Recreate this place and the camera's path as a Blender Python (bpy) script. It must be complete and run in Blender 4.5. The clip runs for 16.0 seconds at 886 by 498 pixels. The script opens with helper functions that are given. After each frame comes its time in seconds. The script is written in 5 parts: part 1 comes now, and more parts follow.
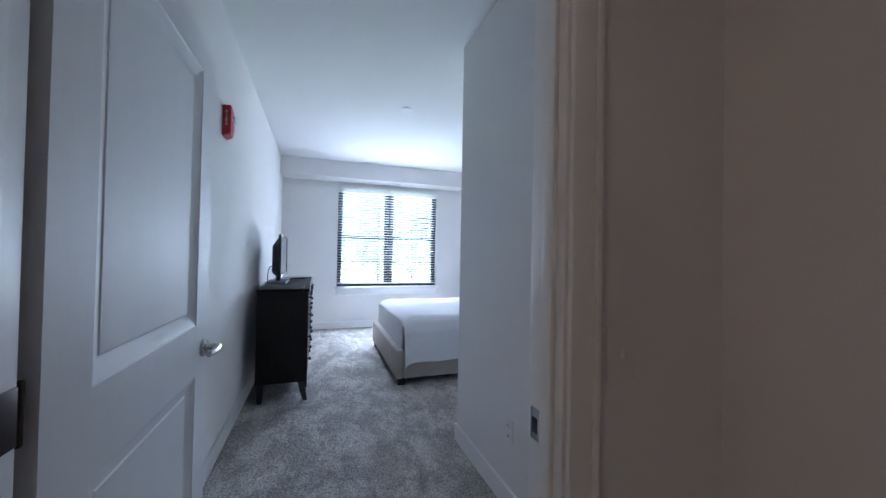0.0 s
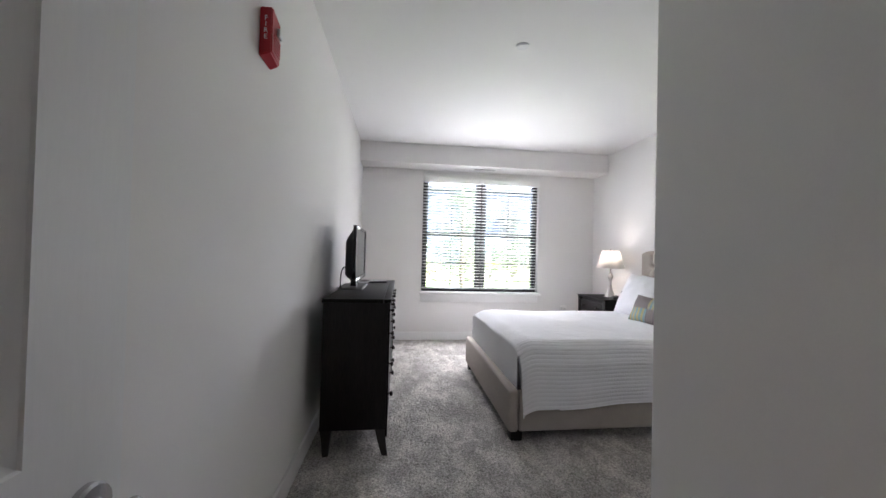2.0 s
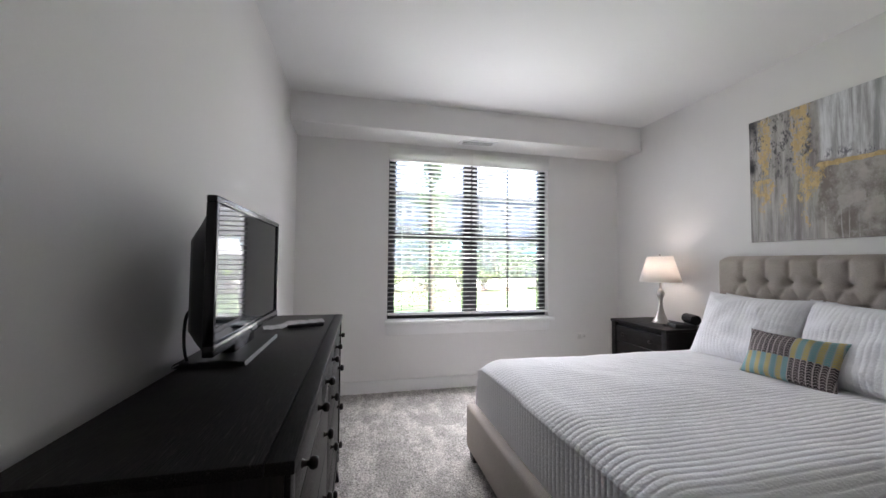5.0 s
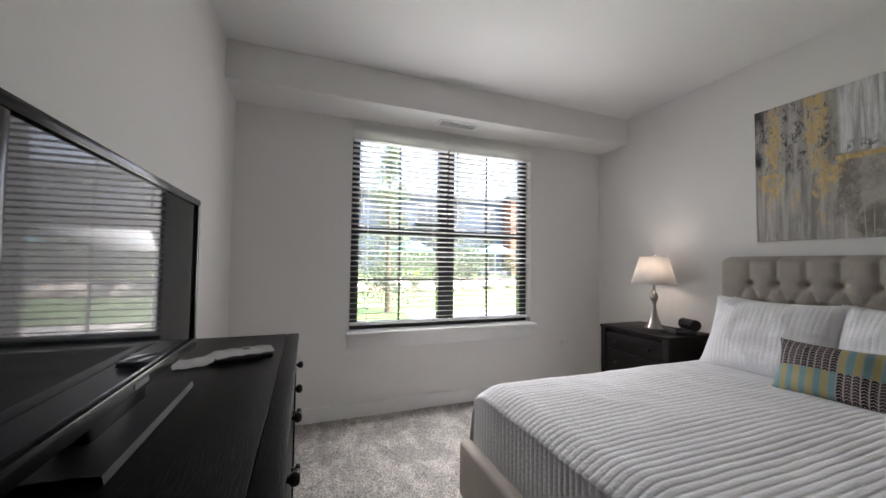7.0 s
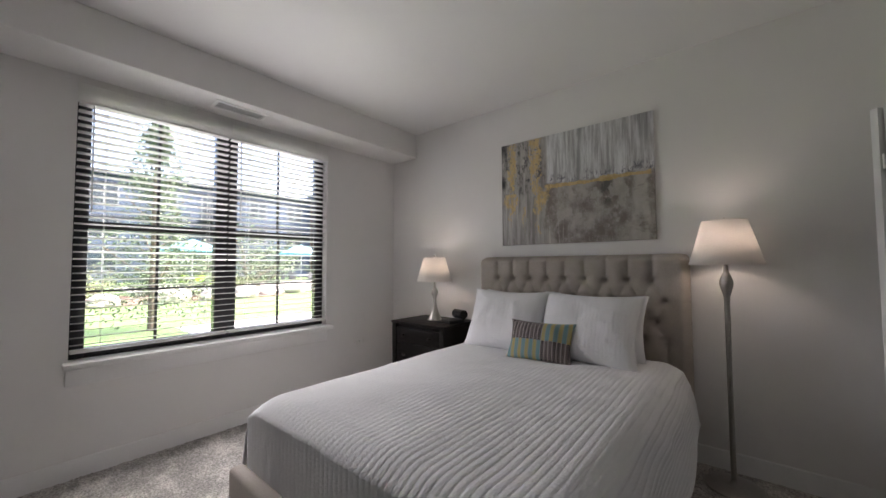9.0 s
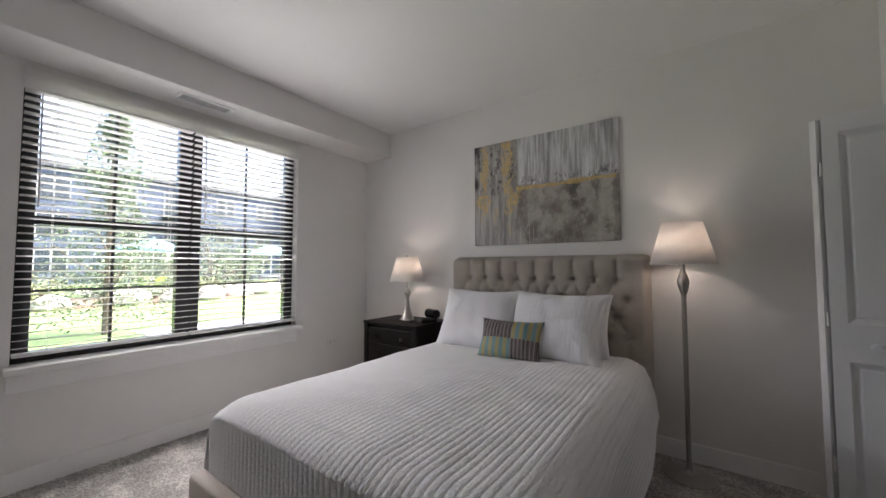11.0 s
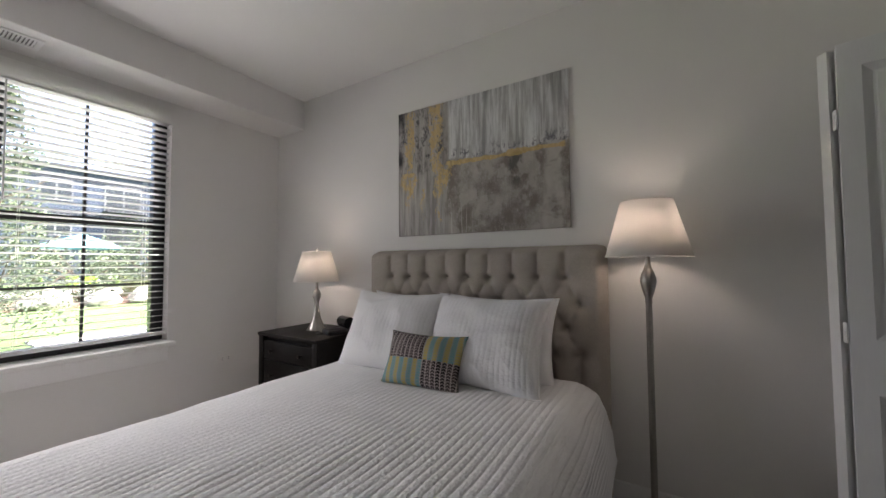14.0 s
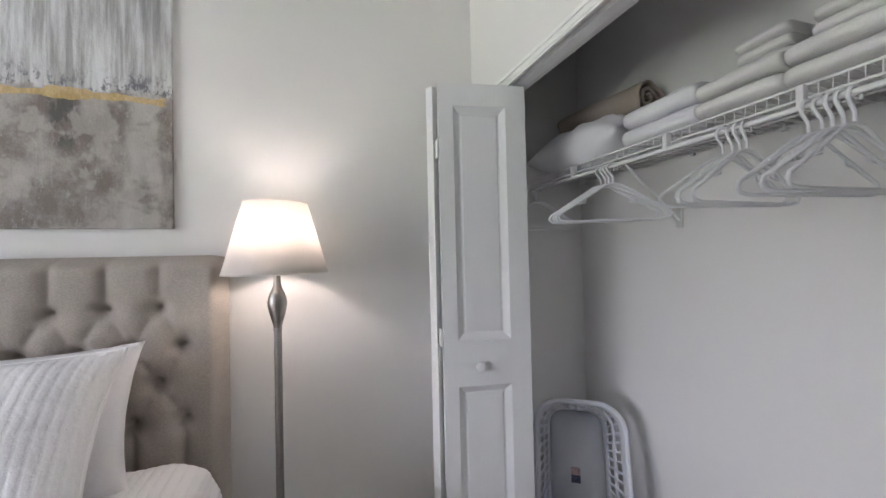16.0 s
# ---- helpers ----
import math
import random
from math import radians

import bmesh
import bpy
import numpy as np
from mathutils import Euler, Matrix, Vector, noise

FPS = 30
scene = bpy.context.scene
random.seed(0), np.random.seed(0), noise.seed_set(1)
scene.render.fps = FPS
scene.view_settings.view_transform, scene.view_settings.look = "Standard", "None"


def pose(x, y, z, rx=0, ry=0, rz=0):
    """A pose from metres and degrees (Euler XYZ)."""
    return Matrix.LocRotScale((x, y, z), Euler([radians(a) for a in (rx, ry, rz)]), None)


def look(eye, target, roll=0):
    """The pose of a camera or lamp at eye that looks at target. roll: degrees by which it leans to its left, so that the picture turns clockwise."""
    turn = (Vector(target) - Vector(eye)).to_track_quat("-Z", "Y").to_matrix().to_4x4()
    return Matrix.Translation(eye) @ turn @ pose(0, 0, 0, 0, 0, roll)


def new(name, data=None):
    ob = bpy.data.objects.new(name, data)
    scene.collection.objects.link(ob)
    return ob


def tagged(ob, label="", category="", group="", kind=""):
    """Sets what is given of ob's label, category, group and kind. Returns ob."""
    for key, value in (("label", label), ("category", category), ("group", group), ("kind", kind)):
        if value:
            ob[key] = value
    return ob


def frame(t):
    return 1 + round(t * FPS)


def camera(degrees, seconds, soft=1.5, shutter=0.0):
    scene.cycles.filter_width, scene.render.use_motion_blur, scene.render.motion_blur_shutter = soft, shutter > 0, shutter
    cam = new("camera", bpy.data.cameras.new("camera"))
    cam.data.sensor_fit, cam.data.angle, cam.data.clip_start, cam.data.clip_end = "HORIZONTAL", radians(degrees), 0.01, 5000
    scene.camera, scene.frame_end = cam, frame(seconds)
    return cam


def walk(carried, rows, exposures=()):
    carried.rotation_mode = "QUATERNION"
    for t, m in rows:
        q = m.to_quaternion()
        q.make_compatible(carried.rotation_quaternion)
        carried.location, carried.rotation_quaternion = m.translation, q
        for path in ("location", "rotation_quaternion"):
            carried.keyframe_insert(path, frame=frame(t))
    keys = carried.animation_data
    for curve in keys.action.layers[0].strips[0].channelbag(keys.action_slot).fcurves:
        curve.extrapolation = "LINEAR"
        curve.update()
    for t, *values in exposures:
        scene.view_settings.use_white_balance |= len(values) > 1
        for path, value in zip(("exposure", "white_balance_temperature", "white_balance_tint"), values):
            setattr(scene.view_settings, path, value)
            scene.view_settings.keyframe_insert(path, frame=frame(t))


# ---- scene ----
cam = camera(101.9, 16.0)
EXPOSURES = [(0.0, 4.92, 4900, 15), (0.5, 5.12, 5700, 17), (1.0, 5.0, 5900, 18), (2.5, 4.58, 6180, 19), (4.0, 4.31, 6130, 19), (7.0, 3.66, 6450, 18),
             (8.0, 3.53, 6550, 20), (9.0, 3.43, 6550, 20), (12.5, 3.56, 6450, 20), (14.0, 3.43, 6600, 19), (15.0, 4.63, 6280, 18), (16.0, 4.85, 6150, 20)]
PATH = [
    (0, (0.413, 0.203, 1.286), (1.067, 2.093, 1.314), 1.1),
    (0.5, (0.458, 0.464, 1.253), (0.838, 2.428, 1.271), 1.3),
    (1, (0.442, 0.716, 1.227), (0.703, 2.699, 1.256), 1.4),
    (1.5, (0.377, 1.003, 1.244), (0.617, 2.988, 1.273), 1.4),
    (2, (0.390, 1.281, 1.248), (0.629, 3.266, 1.278), 1.4),
    (2.5, (0.468, 1.602, 1.277), (0.712, 3.586, 1.318), 0.9),
    (3, (0.450, 1.919, 1.279), (0.693, 3.904, 1.328), 1.1),
    (3.5, (0.427, 2.183, 1.295), (0.688, 4.166, 1.347), 1.1),
    (4, (0.451, 2.476, 1.286), (0.750, 4.453, 1.350), 0.9),
    (6.5, (0.386, 3.336, 1.272), (1.038, 5.225, 1.350), 0.6),
    (7, (0.367, 3.460, 1.275), (1.078, 5.328, 1.352), 0.7),
    (7.5, (0.393, 3.479, 1.295), (1.364, 5.226, 1.378), 0.2),
    (8, (0.412, 3.453, 1.291), (1.703, 4.978, 1.378), -0.1),
    (8.5, (0.465, 3.376, 1.277), (1.880, 4.787, 1.374), -0.1),
    (9, (0.467, 3.369, 1.281), (2.006, 4.643, 1.368), -0.3),
    (11.5, (0.470, 3.325, 1.265), (2.094, 4.488, 1.359), -0.1),
    (12, (0.426, 3.301, 1.291), (1.708, 4.834, 1.370), 0.1),
    (12.5, (0.536, 3.319, 1.274), (1.583, 5.021, 1.353), 0.3),
    (13, (0.715, 3.341, 1.261), (1.775, 5.035, 1.338), 0.2),
    (13.5, (1.004, 3.348, 1.241), (2.356, 4.820, 1.316), -0),
    (14, (1.239, 3.385, 1.250), (2.948, 4.421, 1.331), -0.4),
    (14.5, (1.418, 3.362, 1.287), (3.329, 3.952, 1.344), -0.8),
    (15, (1.541, 3.366, 1.321), (3.538, 3.449, 1.376), -1),
    (15.5, (1.655, 3.335, 1.321), (3.617, 2.950, 1.351), -1.2),
    (16, (1.693, 3.315, 1.328), (3.573, 2.632, 1.360), -1.3),
]
walk(cam, [(t, look(eye, target, roll)) for t, eye, target, roll in PATH], EXPOSURES)

# world, sun and exposure
world = bpy.data.worlds.new("sky")
scene.world = world
world.use_nodes = True
wn, wl = world.node_tree.nodes, world.node_tree.links
sky = wn.new("ShaderNodeTexSky")
sky.sky_type, sky.sun_disc = "NISHITA", False
sky.sun_elevation, sky.sun_rotation = radians(52), radians(115)
sky.air_density, sky.dust_density = 0.8, 7.0
wl.new(sky.outputs["Color"], wn["Background"].inputs["Color"])
wn["Background"].inputs["Strength"].default_value = 0.13
sun = new("sun", bpy.data.lights.new("sun", "SUN"))
sun.data.energy, sun.data.angle, sun.data.color = 2.0, radians(0.5), (1.0, 0.95, 0.88)
sun.matrix_world = look((30, -14, 42), (0, 0, 0))


def window_light(y, z, aim, watts, tall, spread):
    """An area lamp added at the window to strengthen sky light through the slats."""
    l = new("added_window_light", bpy.data.lights.new("added_window_light", "AREA"))
    l.data.shape, l.data.size, l.data.size_y, l.data.spread = "RECTANGLE", 1.66, tall, radians(spread)
    l.data.energy, l.data.color = watts, (0.985, 0.985, 0.965)
    c = math.cos(radians(aim))
    l.matrix_world = look((1.59, y, z), (1.59, y - c, z + math.sin(radians(aim))))


window_light(6.45, 1.6, 42, 0.28, 0.5, 84)
window_light(6.49, 1.40, -47, 1.45, 0.2, 100)
window_light(6.582, 1.57, 0, 1.45, 1.6, 175)


# ---- helpers for building ----
def link(nt, a, b):
    nt.links.new(a, b)


def mat(name, color, rough=0.6, metal=0.0, grain=60.0, vary=0.08, bump=0.0, bump_scale=None, large=2.0, large_vary=0.05, spec=0.5, stretch=(1, 1, 1), island=0.0):
    """A surface with variation at two scales, and a fine relief."""
    m = bpy.data.materials.new(name)
    m.use_nodes = True
    nt = m.node_tree
    n = nt.nodes
    b = n["Principled BSDF"]
    b.inputs["Roughness"].default_value = rough
    b.inputs["Metallic"].default_value = metal
    b.inputs["Specular IOR Level"].default_value = spec
    tc = n.new("ShaderNodeTexCoord")
    mp = n.new("ShaderNodeMapping")
    mp.inputs["Scale"].default_value = stretch
    link(nt, tc.outputs["Object"], mp.inputs["Vector"])
    vals = []
    for sc, amt in ((grain, vary), (large, large_vary)):
        t = n.new("ShaderNodeTexNoise")
        t.inputs["Scale"].default_value = sc
        t.inputs["Detail"].default_value = 4
        link(nt, mp.outputs["Vector"], t.inputs["Vector"])
        r = n.new("ShaderNodeMapRange")
        r.inputs[1].default_value, r.inputs[2].default_value = 0.3, 0.7
        r.inputs[3].default_value, r.inputs[4].default_value = 1 - amt, 1 + amt
        link(nt, t.outputs["Fac"], r.inputs[0])
        vals.append((t, r))
    mul = n.new("ShaderNodeMath")
    mul.operation = "MULTIPLY"
    link(nt, vals[0][1].outputs[0], mul.inputs[0])
    link(nt, vals[1][1].outputs[0], mul.inputs[1])
    last = mul.outputs[0]
    if island:
        oi = n.new("ShaderNodeNewGeometry")
        r = n.new("ShaderNodeMapRange")
        r.inputs[3].default_value, r.inputs[4].default_value = 1 - island, 1 + island
        link(nt, oi.outputs["Random Per Island"], r.inputs[0])
        m2 = n.new("ShaderNodeMath")
        m2.operation = "MULTIPLY"
        link(nt, last, m2.inputs[0])
        link(nt, r.outputs[0], m2.inputs[1])
        last = m2.outputs[0]
    vm = n.new("ShaderNodeVectorMath")
    vm.operation = "SCALE"
    vm.inputs[0].default_value = color
    link(nt, last, vm.inputs["Scale"])
    link(nt, vm.outputs[0], b.inputs["Base Color"])
    if bump:
        t = n.new("ShaderNodeTexNoise")
        t.inputs["Scale"].default_value = bump_scale or grain
        t.inputs["Detail"].default_value = 3
        link(nt, mp.outputs["Vector"], t.inputs["Vector"])
        bp = n.new("ShaderNodeBump")
        bp.inputs["Strength"].default_value = bump
        bp.inputs["Distance"].default_value = 0.004
        link(nt, t.outputs["Fac"], bp.inputs["Height"])
        link(nt, bp.outputs[0], b.inputs["Normal"])
    return m


def mesh_of(name, bm, material, smooth=None):
    me = bpy.data.meshes.new(name)
    bmesh.ops.recalc_face_normals(bm, faces=bm.faces[:])
    bm.to_mesh(me)
    bm.free()
    if material:
        me.materials.append(material)
    if smooth is not None:
        me.shade_smooth()
        if smooth < 180:
            me.set_sharp_from_angle(angle=radians(smooth))
    return me


def part(name, bm, material, parent, label="", smooth=35):
    ob = new(name, mesh_of(name, bm, material, smooth))
    ob.parent = parent
    if label:
        ob["label"] = label
    return ob


def piece(name, data, parent, m):
    ob = new(name, data)
    ob.parent = parent
    ob.matrix_basis = m
    return ob


def structure(name, bm, material, label, category, smooth=35):
    return tagged(new(name, mesh_of(name, bm, material, smooth)), label, category, kind="structure")


def thing(name, m, label, category, group="", kind=""):
    ob = new(name)
    ob.empty_display_size = 0.1
    ob.matrix_basis = m
    return tagged(ob, label, category, group, kind)


def add_box(bm, x0, x1, y0, y1, z0, z1, bevel=0.0, seg=2, m=None):
    g = bmesh.ops.create_cube(bm, size=1)
    vs = g["verts"]
    bmesh.ops.scale(bm, vec=(x1 - x0, y1 - y0, z1 - z0), verts=vs)
    bmesh.ops.translate(bm, vec=((x0 + x1) / 2, (y0 + y1) / 2, (z0 + z1) / 2), verts=vs)
    if bevel:
        es = list({e for v in vs for e in v.link_edges})
        r = bmesh.ops.bevel(bm, geom=es, offset=bevel, segments=seg, profile=0.5, affect="EDGES")
        vs = list({v for f in r["faces"] for v in f.verts} | {v for v in vs if v.is_valid})
    if m is not None:
        bmesh.ops.transform(bm, matrix=m, verts=vs)
    return bm


def box(x0, x1, y0, y1, z0, z1, bevel=0.0, seg=2):
    return add_box(bmesh.new(), x0, x1, y0, y1, z0, z1, bevel, seg)


def boxes(*rows, bevel=0.0):
    bm = bmesh.new()
    for r in rows:
        add_box(bm, *r, bevel)
    return bm


def lathe(profile, n=40, bm=None, off=(0, 0, 0), close=True):
    """A turned body round z from (radius, height) pairs."""
    bm = bm or bmesh.new()
    rings = []
    for r, z in profile:
        rings.append([bm.verts.new((off[0] + max(r, 1e-4) * math.cos(2 * math.pi * i / n), off[1] + max(r, 1e-4) * math.sin(2 * math.pi * i / n), off[2] + z)) for i in range(n)])
    for a, b in zip(rings, rings[1:]):
        for i in range(n):
            bm.faces.new((a[i], a[(i + 1) % n], b[(i + 1) % n], b[i]))
    if close:
        bm.faces.new(rings[0][::-1])
        bm.faces.new(rings[-1])
    return bm


def smooth_profile(pts, k=6):
    """Catmull-Rom through (radius, height) pairs."""
    out = []
    p = [pts[0]] + list(pts) + [pts[-1]]
    for i in range(1, len(p) - 2):
        for j in range(k):
            t = j / k
            out.append(tuple(0.5 * (2 * p[i][a] + (p[i + 1][a] - p[i - 1][a]) * t + (2 * p[i - 1][a] - 5 * p[i][a] + 4 * p[i + 1][a] - p[i + 2][a]) * t * t
                                    + (3 * p[i][a] - p[i - 1][a] - 3 * p[i + 1][a] + p[i + 2][a]) * t ** 3) for a in range(2)))
    out.append(tuple(pts[-1]))
    return out


def tube(pts, r, n=8, bm=None, closed=False):
    """A round rod along a line of points."""
    bm = bm or bmesh.new()
    pts = [Vector(p) for p in pts]
    rings = []
    up = None
    for i, p in enumerate(pts):
        a = pts[i - 1] if (i or closed) else p
        b = pts[(i + 1) % len(pts)] if (i < len(pts) - 1 or closed) else p
        d = (b - a).normalized()
        if up is None:
            up = d.orthogonal().normalized()
        side = d.cross(up).normalized()
        up = side.cross(d).normalized()
        rings.append([bm.verts.new(p + r * (math.cos(2 * math.pi * k / n) * up + math.sin(2 * math.pi * k / n) * side)) for k in range(n)])
    pairs = list(zip(rings, rings[1:])) + ([(rings[-1], rings[0])] if closed else [])
    for a, b in pairs:
        for k in range(n):
            bm.faces.new((a[k], a[(k + 1) % n], b[(k + 1) % n], b[k]))
    if not closed:
        bm.faces.new(rings[0][::-1])
        bm.faces.new(rings[-1])
    return bm


def grid(nu, nv, f, bm=None, wrap=False):
    """A sheet of (nu+1) x (nv+1) points f(u, v), u and v from 0 to 1."""
    bm = bm or bmesh.new()
    vs = [[bm.verts.new(f(i / nu, j / nv)) for j in range(nv + 1)] for i in range(nu + (0 if wrap else 1))]
    for i in range(nu):
        for j in range(nv):
            a, b = vs[i], vs[(i + 1) % len(vs)]
            bm.faces.new((a[j], b[j], b[j + 1], a[j + 1]))
    return bm


def disc(bm, c, axis, r, depth, n=20):
    g = bmesh.ops.create_cone(bm, cap_ends=True, segments=n, radius1=r, radius2=r, depth=depth)
    q = Vector((0, 0, 1)).rotation_difference(Vector(axis))
    bmesh.ops.transform(bm, matrix=Matrix.Translation(c) @ q.to_matrix().to_4x4(), verts=g["verts"])
    return bm


def panel_face(bm, w, h, t, panels, depth=0.008, step=0.018):
    """A moulded leaf: slab 0..w, -t..0 (front at y=0), 0..h, with sunk panels that have a raised field, on both faces."""
    for side in (0, 1):
        y = 0.0 if side == 0 else -t
        s = -1 if side == 0 else 1
        xs = sorted({0, w, *[v for p in panels for v in (p[0], p[1])]})
        zs = sorted({0, h, *[v for p in panels for v in (p[2], p[3])]})
        for x0, x1 in zip(xs, xs[1:]):
            for z0, z1 in zip(zs, zs[1:]):
                if any(p[0] <= x0 and x1 <= p[1] and p[2] <= z0 and z1 <= p[3] for p in panels):
                    continue
                bm.faces.new([bm.verts.new(c) for c in ((x0, y, z0), (x1, y, z0), (x1, y, z1), (x0, y, z1))])
        for x0, x1, z0, z1 in panels:
            loops = []
            for ins, d in ((0, 0), (0.003, 0.003), (step, depth), (step + 0.006, depth), (step + 0.010, depth - 0.002)):
                loops.append([bm.verts.new(c) for c in ((x0 + ins, y + s * d, z0 + ins), (x1 - ins, y + s * d, z0 + ins), (x1 - ins, y + s * d, z1 - ins), (x0 + ins, y + s * d, z1 - ins))])
            for a, b in zip(loops, loops[1:]):
                for k in range(4):
                    bm.faces.new((a[k], a[(k + 1) % 4], b[(k + 1) % 4], b[k]))
            bm.faces.new(loops[-1])
    for c in (((0, 0, 0), (0, -t, 0), (0, -t, h), (0, 0, h)), ((w, 0, 0), (w, -t, 0), (w, -t, h), (w, 0, h)), ((0, 0, h), (w, 0, h), (w, -t, h), (0, -t, h)), ((0, 0, 0), (w, 0, 0), (w, -t, 0), (0, -t, 0))):
        bm.faces.new([bm.verts.new(v) for v in c])
    bmesh.ops.remove_doubles(bm, verts=bm.verts[:], dist=0.0002)
    return bm


# ---- materials ----
M_WALL = mat("wall_paint", (0.80, 0.79, 0.775), 0.75, grain=180, vary=0.01, bump=0.06, bump_scale=260, large=1.3, large_vary=0.015)
M_CEIL = mat("ceiling_paint", (0.84, 0.84, 0.83), 0.85, grain=150, vary=0.01, bump=0.05, bump_scale=200, large=1.0, large_vary=0.012)
M_TRIM = mat("trim_paint", (0.87, 0.87, 0.86), 0.38, grain=90, vary=0.012, bump=0.02, large=3, large_vary=0.015)
M_DOOR = mat("door_paint", (0.78, 0.79, 0.79), 0.5, grain=40, vary=0.012, bump=0.05, bump_scale=70, large=2, large_vary=0.015, stretch=(6, 6, 0.6))
M_BLACK = mat("window_frame_black", (0.012, 0.012, 0.014), 0.4, grain=60, vary=0.1)
M_BLIND = mat("blind_white", (0.85, 0.85, 0.83), 0.45, grain=30, vary=0.015, stretch=(0.2, 3, 3))


def blind_material():
    m = M_BLIND
    n, nt = m.node_tree.nodes, m.node_tree
    b = n["Principled BSDF"]
    tl, mix = n.new("ShaderNodeBsdfTranslucent"), n.new("ShaderNodeMixShader")
    tl.inputs[0].default_value = (0.9, 0.9, 0.88, 1)
    mix.inputs[0].default_value = 0.4
    nt.links.new(b.outputs[0], mix.inputs[1])
    nt.links.new(tl.outputs[0], mix.inputs[2])
    nt.links.new(mix.outputs[0], n["Material Output"].inputs[0])


blind_material()
M_WOOD = mat("espresso_wood", (0.009, 0.0078, 0.0072), 0.42, grain=30, vary=0.9, bump=0.22, bump_scale=40, large=3, large_vary=0.2, stretch=(14, 0.8, 14), spec=0.10)


def limed_grain(m, stretch):
    """Sparse pale pores along the grain of the dark stain."""
    n, nt = m.node_tree.nodes, m.node_tree
    b = n["Principled BSDF"]
    src = b.inputs["Base Color"].links[0].from_socket
    tc, mp, t, r, k = n.new("ShaderNodeTexCoord"), n.new("ShaderNodeMapping"), n.new("ShaderNodeTexNoise"), n.new("ShaderNodeMapRange"), n.new("ShaderNodeMix")
    mp.inputs["Scale"].default_value = stretch
    t.inputs["Scale"].default_value, t.inputs["Detail"].default_value, t.inputs["Roughness"].default_value = 9.0, 6, 0.7
    r.inputs[1].default_value, r.inputs[2].default_value, r.inputs[4].default_value = 0.585, 0.70, 0.6
    k.data_type = "RGBA"
    k.inputs[7].default_value = (0.060, 0.056, 0.052, 1)
    link(nt, tc.outputs["Object"], mp.inputs[0])
    link(nt, mp.outputs[0], t.inputs["Vector"])
    link(nt, t.outputs["Fac"], r.inputs[0])
    link(nt, r.outputs[0], k.inputs[0])
    link(nt, src, k.inputs[6])
    link(nt, k.outputs[2], b.inputs["Base Color"])


limed_grain(M_WOOD, (22, 1.1, 22))
M_WOODV = mat("espresso_side", (0.010, 0.0085, 0.008), 0.48, grain=22, vary=0.5, bump=0.22, bump_scale=40, large=3, large_vary=0.2, stretch=(10, 10, 0.8), spec=0.25)
M_KNOB = mat("dark_bronze", (0.018, 0.014, 0.012), 0.35, metal=0.6, grain=50, vary=0.1)
M_LEGW = mat("dark_leg", (0.014, 0.011, 0.010), 0.4, grain=30, vary=0.3)
M_NICKEL = mat("brushed_nickel", (0.42, 0.40, 0.375), 0.3, metal=1.0, grain=40, vary=0.06, stretch=(1, 1, 14))
M_CHROME = mat("satin_chrome", (0.55, 0.55, 0.56), 0.25, metal=1.0, grain=80, vary=0.03)
M_BRONZE = mat("hinge_bronze", (0.045, 0.032, 0.026), 0.4, metal=0.8, grain=60, vary=0.15)
M_LINEN = mat("oatmeal_linen", (0.43, 0.39, 0.345), 0.9, grain=420, vary=0.16, bump=0.35, bump_scale=600, large=9, large_vary=0.05, stretch=(1, 0.35, 1), spec=0.2)
M_QUILT = mat("white_quilt", (0.80, 0.80, 0.815), 0.9, grain=300, vary=0.04, bump=0.5, bump_scale=90, large=4, large_vary=0.02, spec=0.2)
M_SHEET = mat("white_cotton", (0.78, 0.78, 0.80), 0.92, grain=200, vary=0.03, bump=0.15, bump_scale=60, large=5, large_vary=0.03, spec=0.2)
M_TOWEL = mat("white_terry", (0.80, 0.79, 0.765), 0.95, grain=400, vary=0.06, bump=0.7, bump_scale=420, large=8, large_vary=0.03, spec=0.1)
M_BLANKET = mat("taupe_fleece", (0.36, 0.31, 0.265), 0.95, grain=300, vary=0.08, bump=0.4, bump_scale=300, large=7, large_vary=0.06, spec=0.1)
M_WIRE = mat("white_wire", (0.78, 0.78, 0.77), 0.35, grain=50, vary=0.02)
M_PLAST = mat("white_plastic", (0.78, 0.79, 0.80), 0.4, grain=50, vary=0.015)
M_PLATE = mat("ivory_plate", (0.78, 0.77, 0.75), 0.35, grain=60, vary=0.01)
M_DARK = mat("dark_slot", (0.02, 0.02, 0.02), 0.6)
M_GREY = mat("vent_grey", (0.22, 0.22, 0.22), 0.5)
M_RED = mat("alarm_red", (0.45, 0.012, 0.022), 0.35, grain=60, vary=0.03)
M_TV = mat("gloss_black_plastic", (0.008, 0.008, 0.010), 0.2, grain=50, vary=0.05)
M_TVB = mat("matt_black_plastic", (0.014, 0.015, 0.017), 0.45, grain=200, vary=0.1, bump=0.1)
M_SCREEN = mat("dark_glass_screen", (0.010, 0.013, 0.015), 0.04, grain=5, vary=0.02, spec=0.16)
M_PAPER = mat("plastic_sleeve", (0.62, 0.62, 0.63), 0.25, grain=20, vary=0.05, bump=0.3, bump_scale=30)
M_BASKET = mat("basket_plastic", (0.74, 0.76, 0.80), 0.45, grain=50, vary=0.02)
M_TAG1 = mat("printed_tag_dark", (0.05, 0.06, 0.11), 0.5, grain=90, vary=0.6, large=40, large_vary=0.5)
M_TAG2 = mat("printed_tag_pink", (0.5, 0.36, 0.36), 0.5, grain=60, vary=0.3)

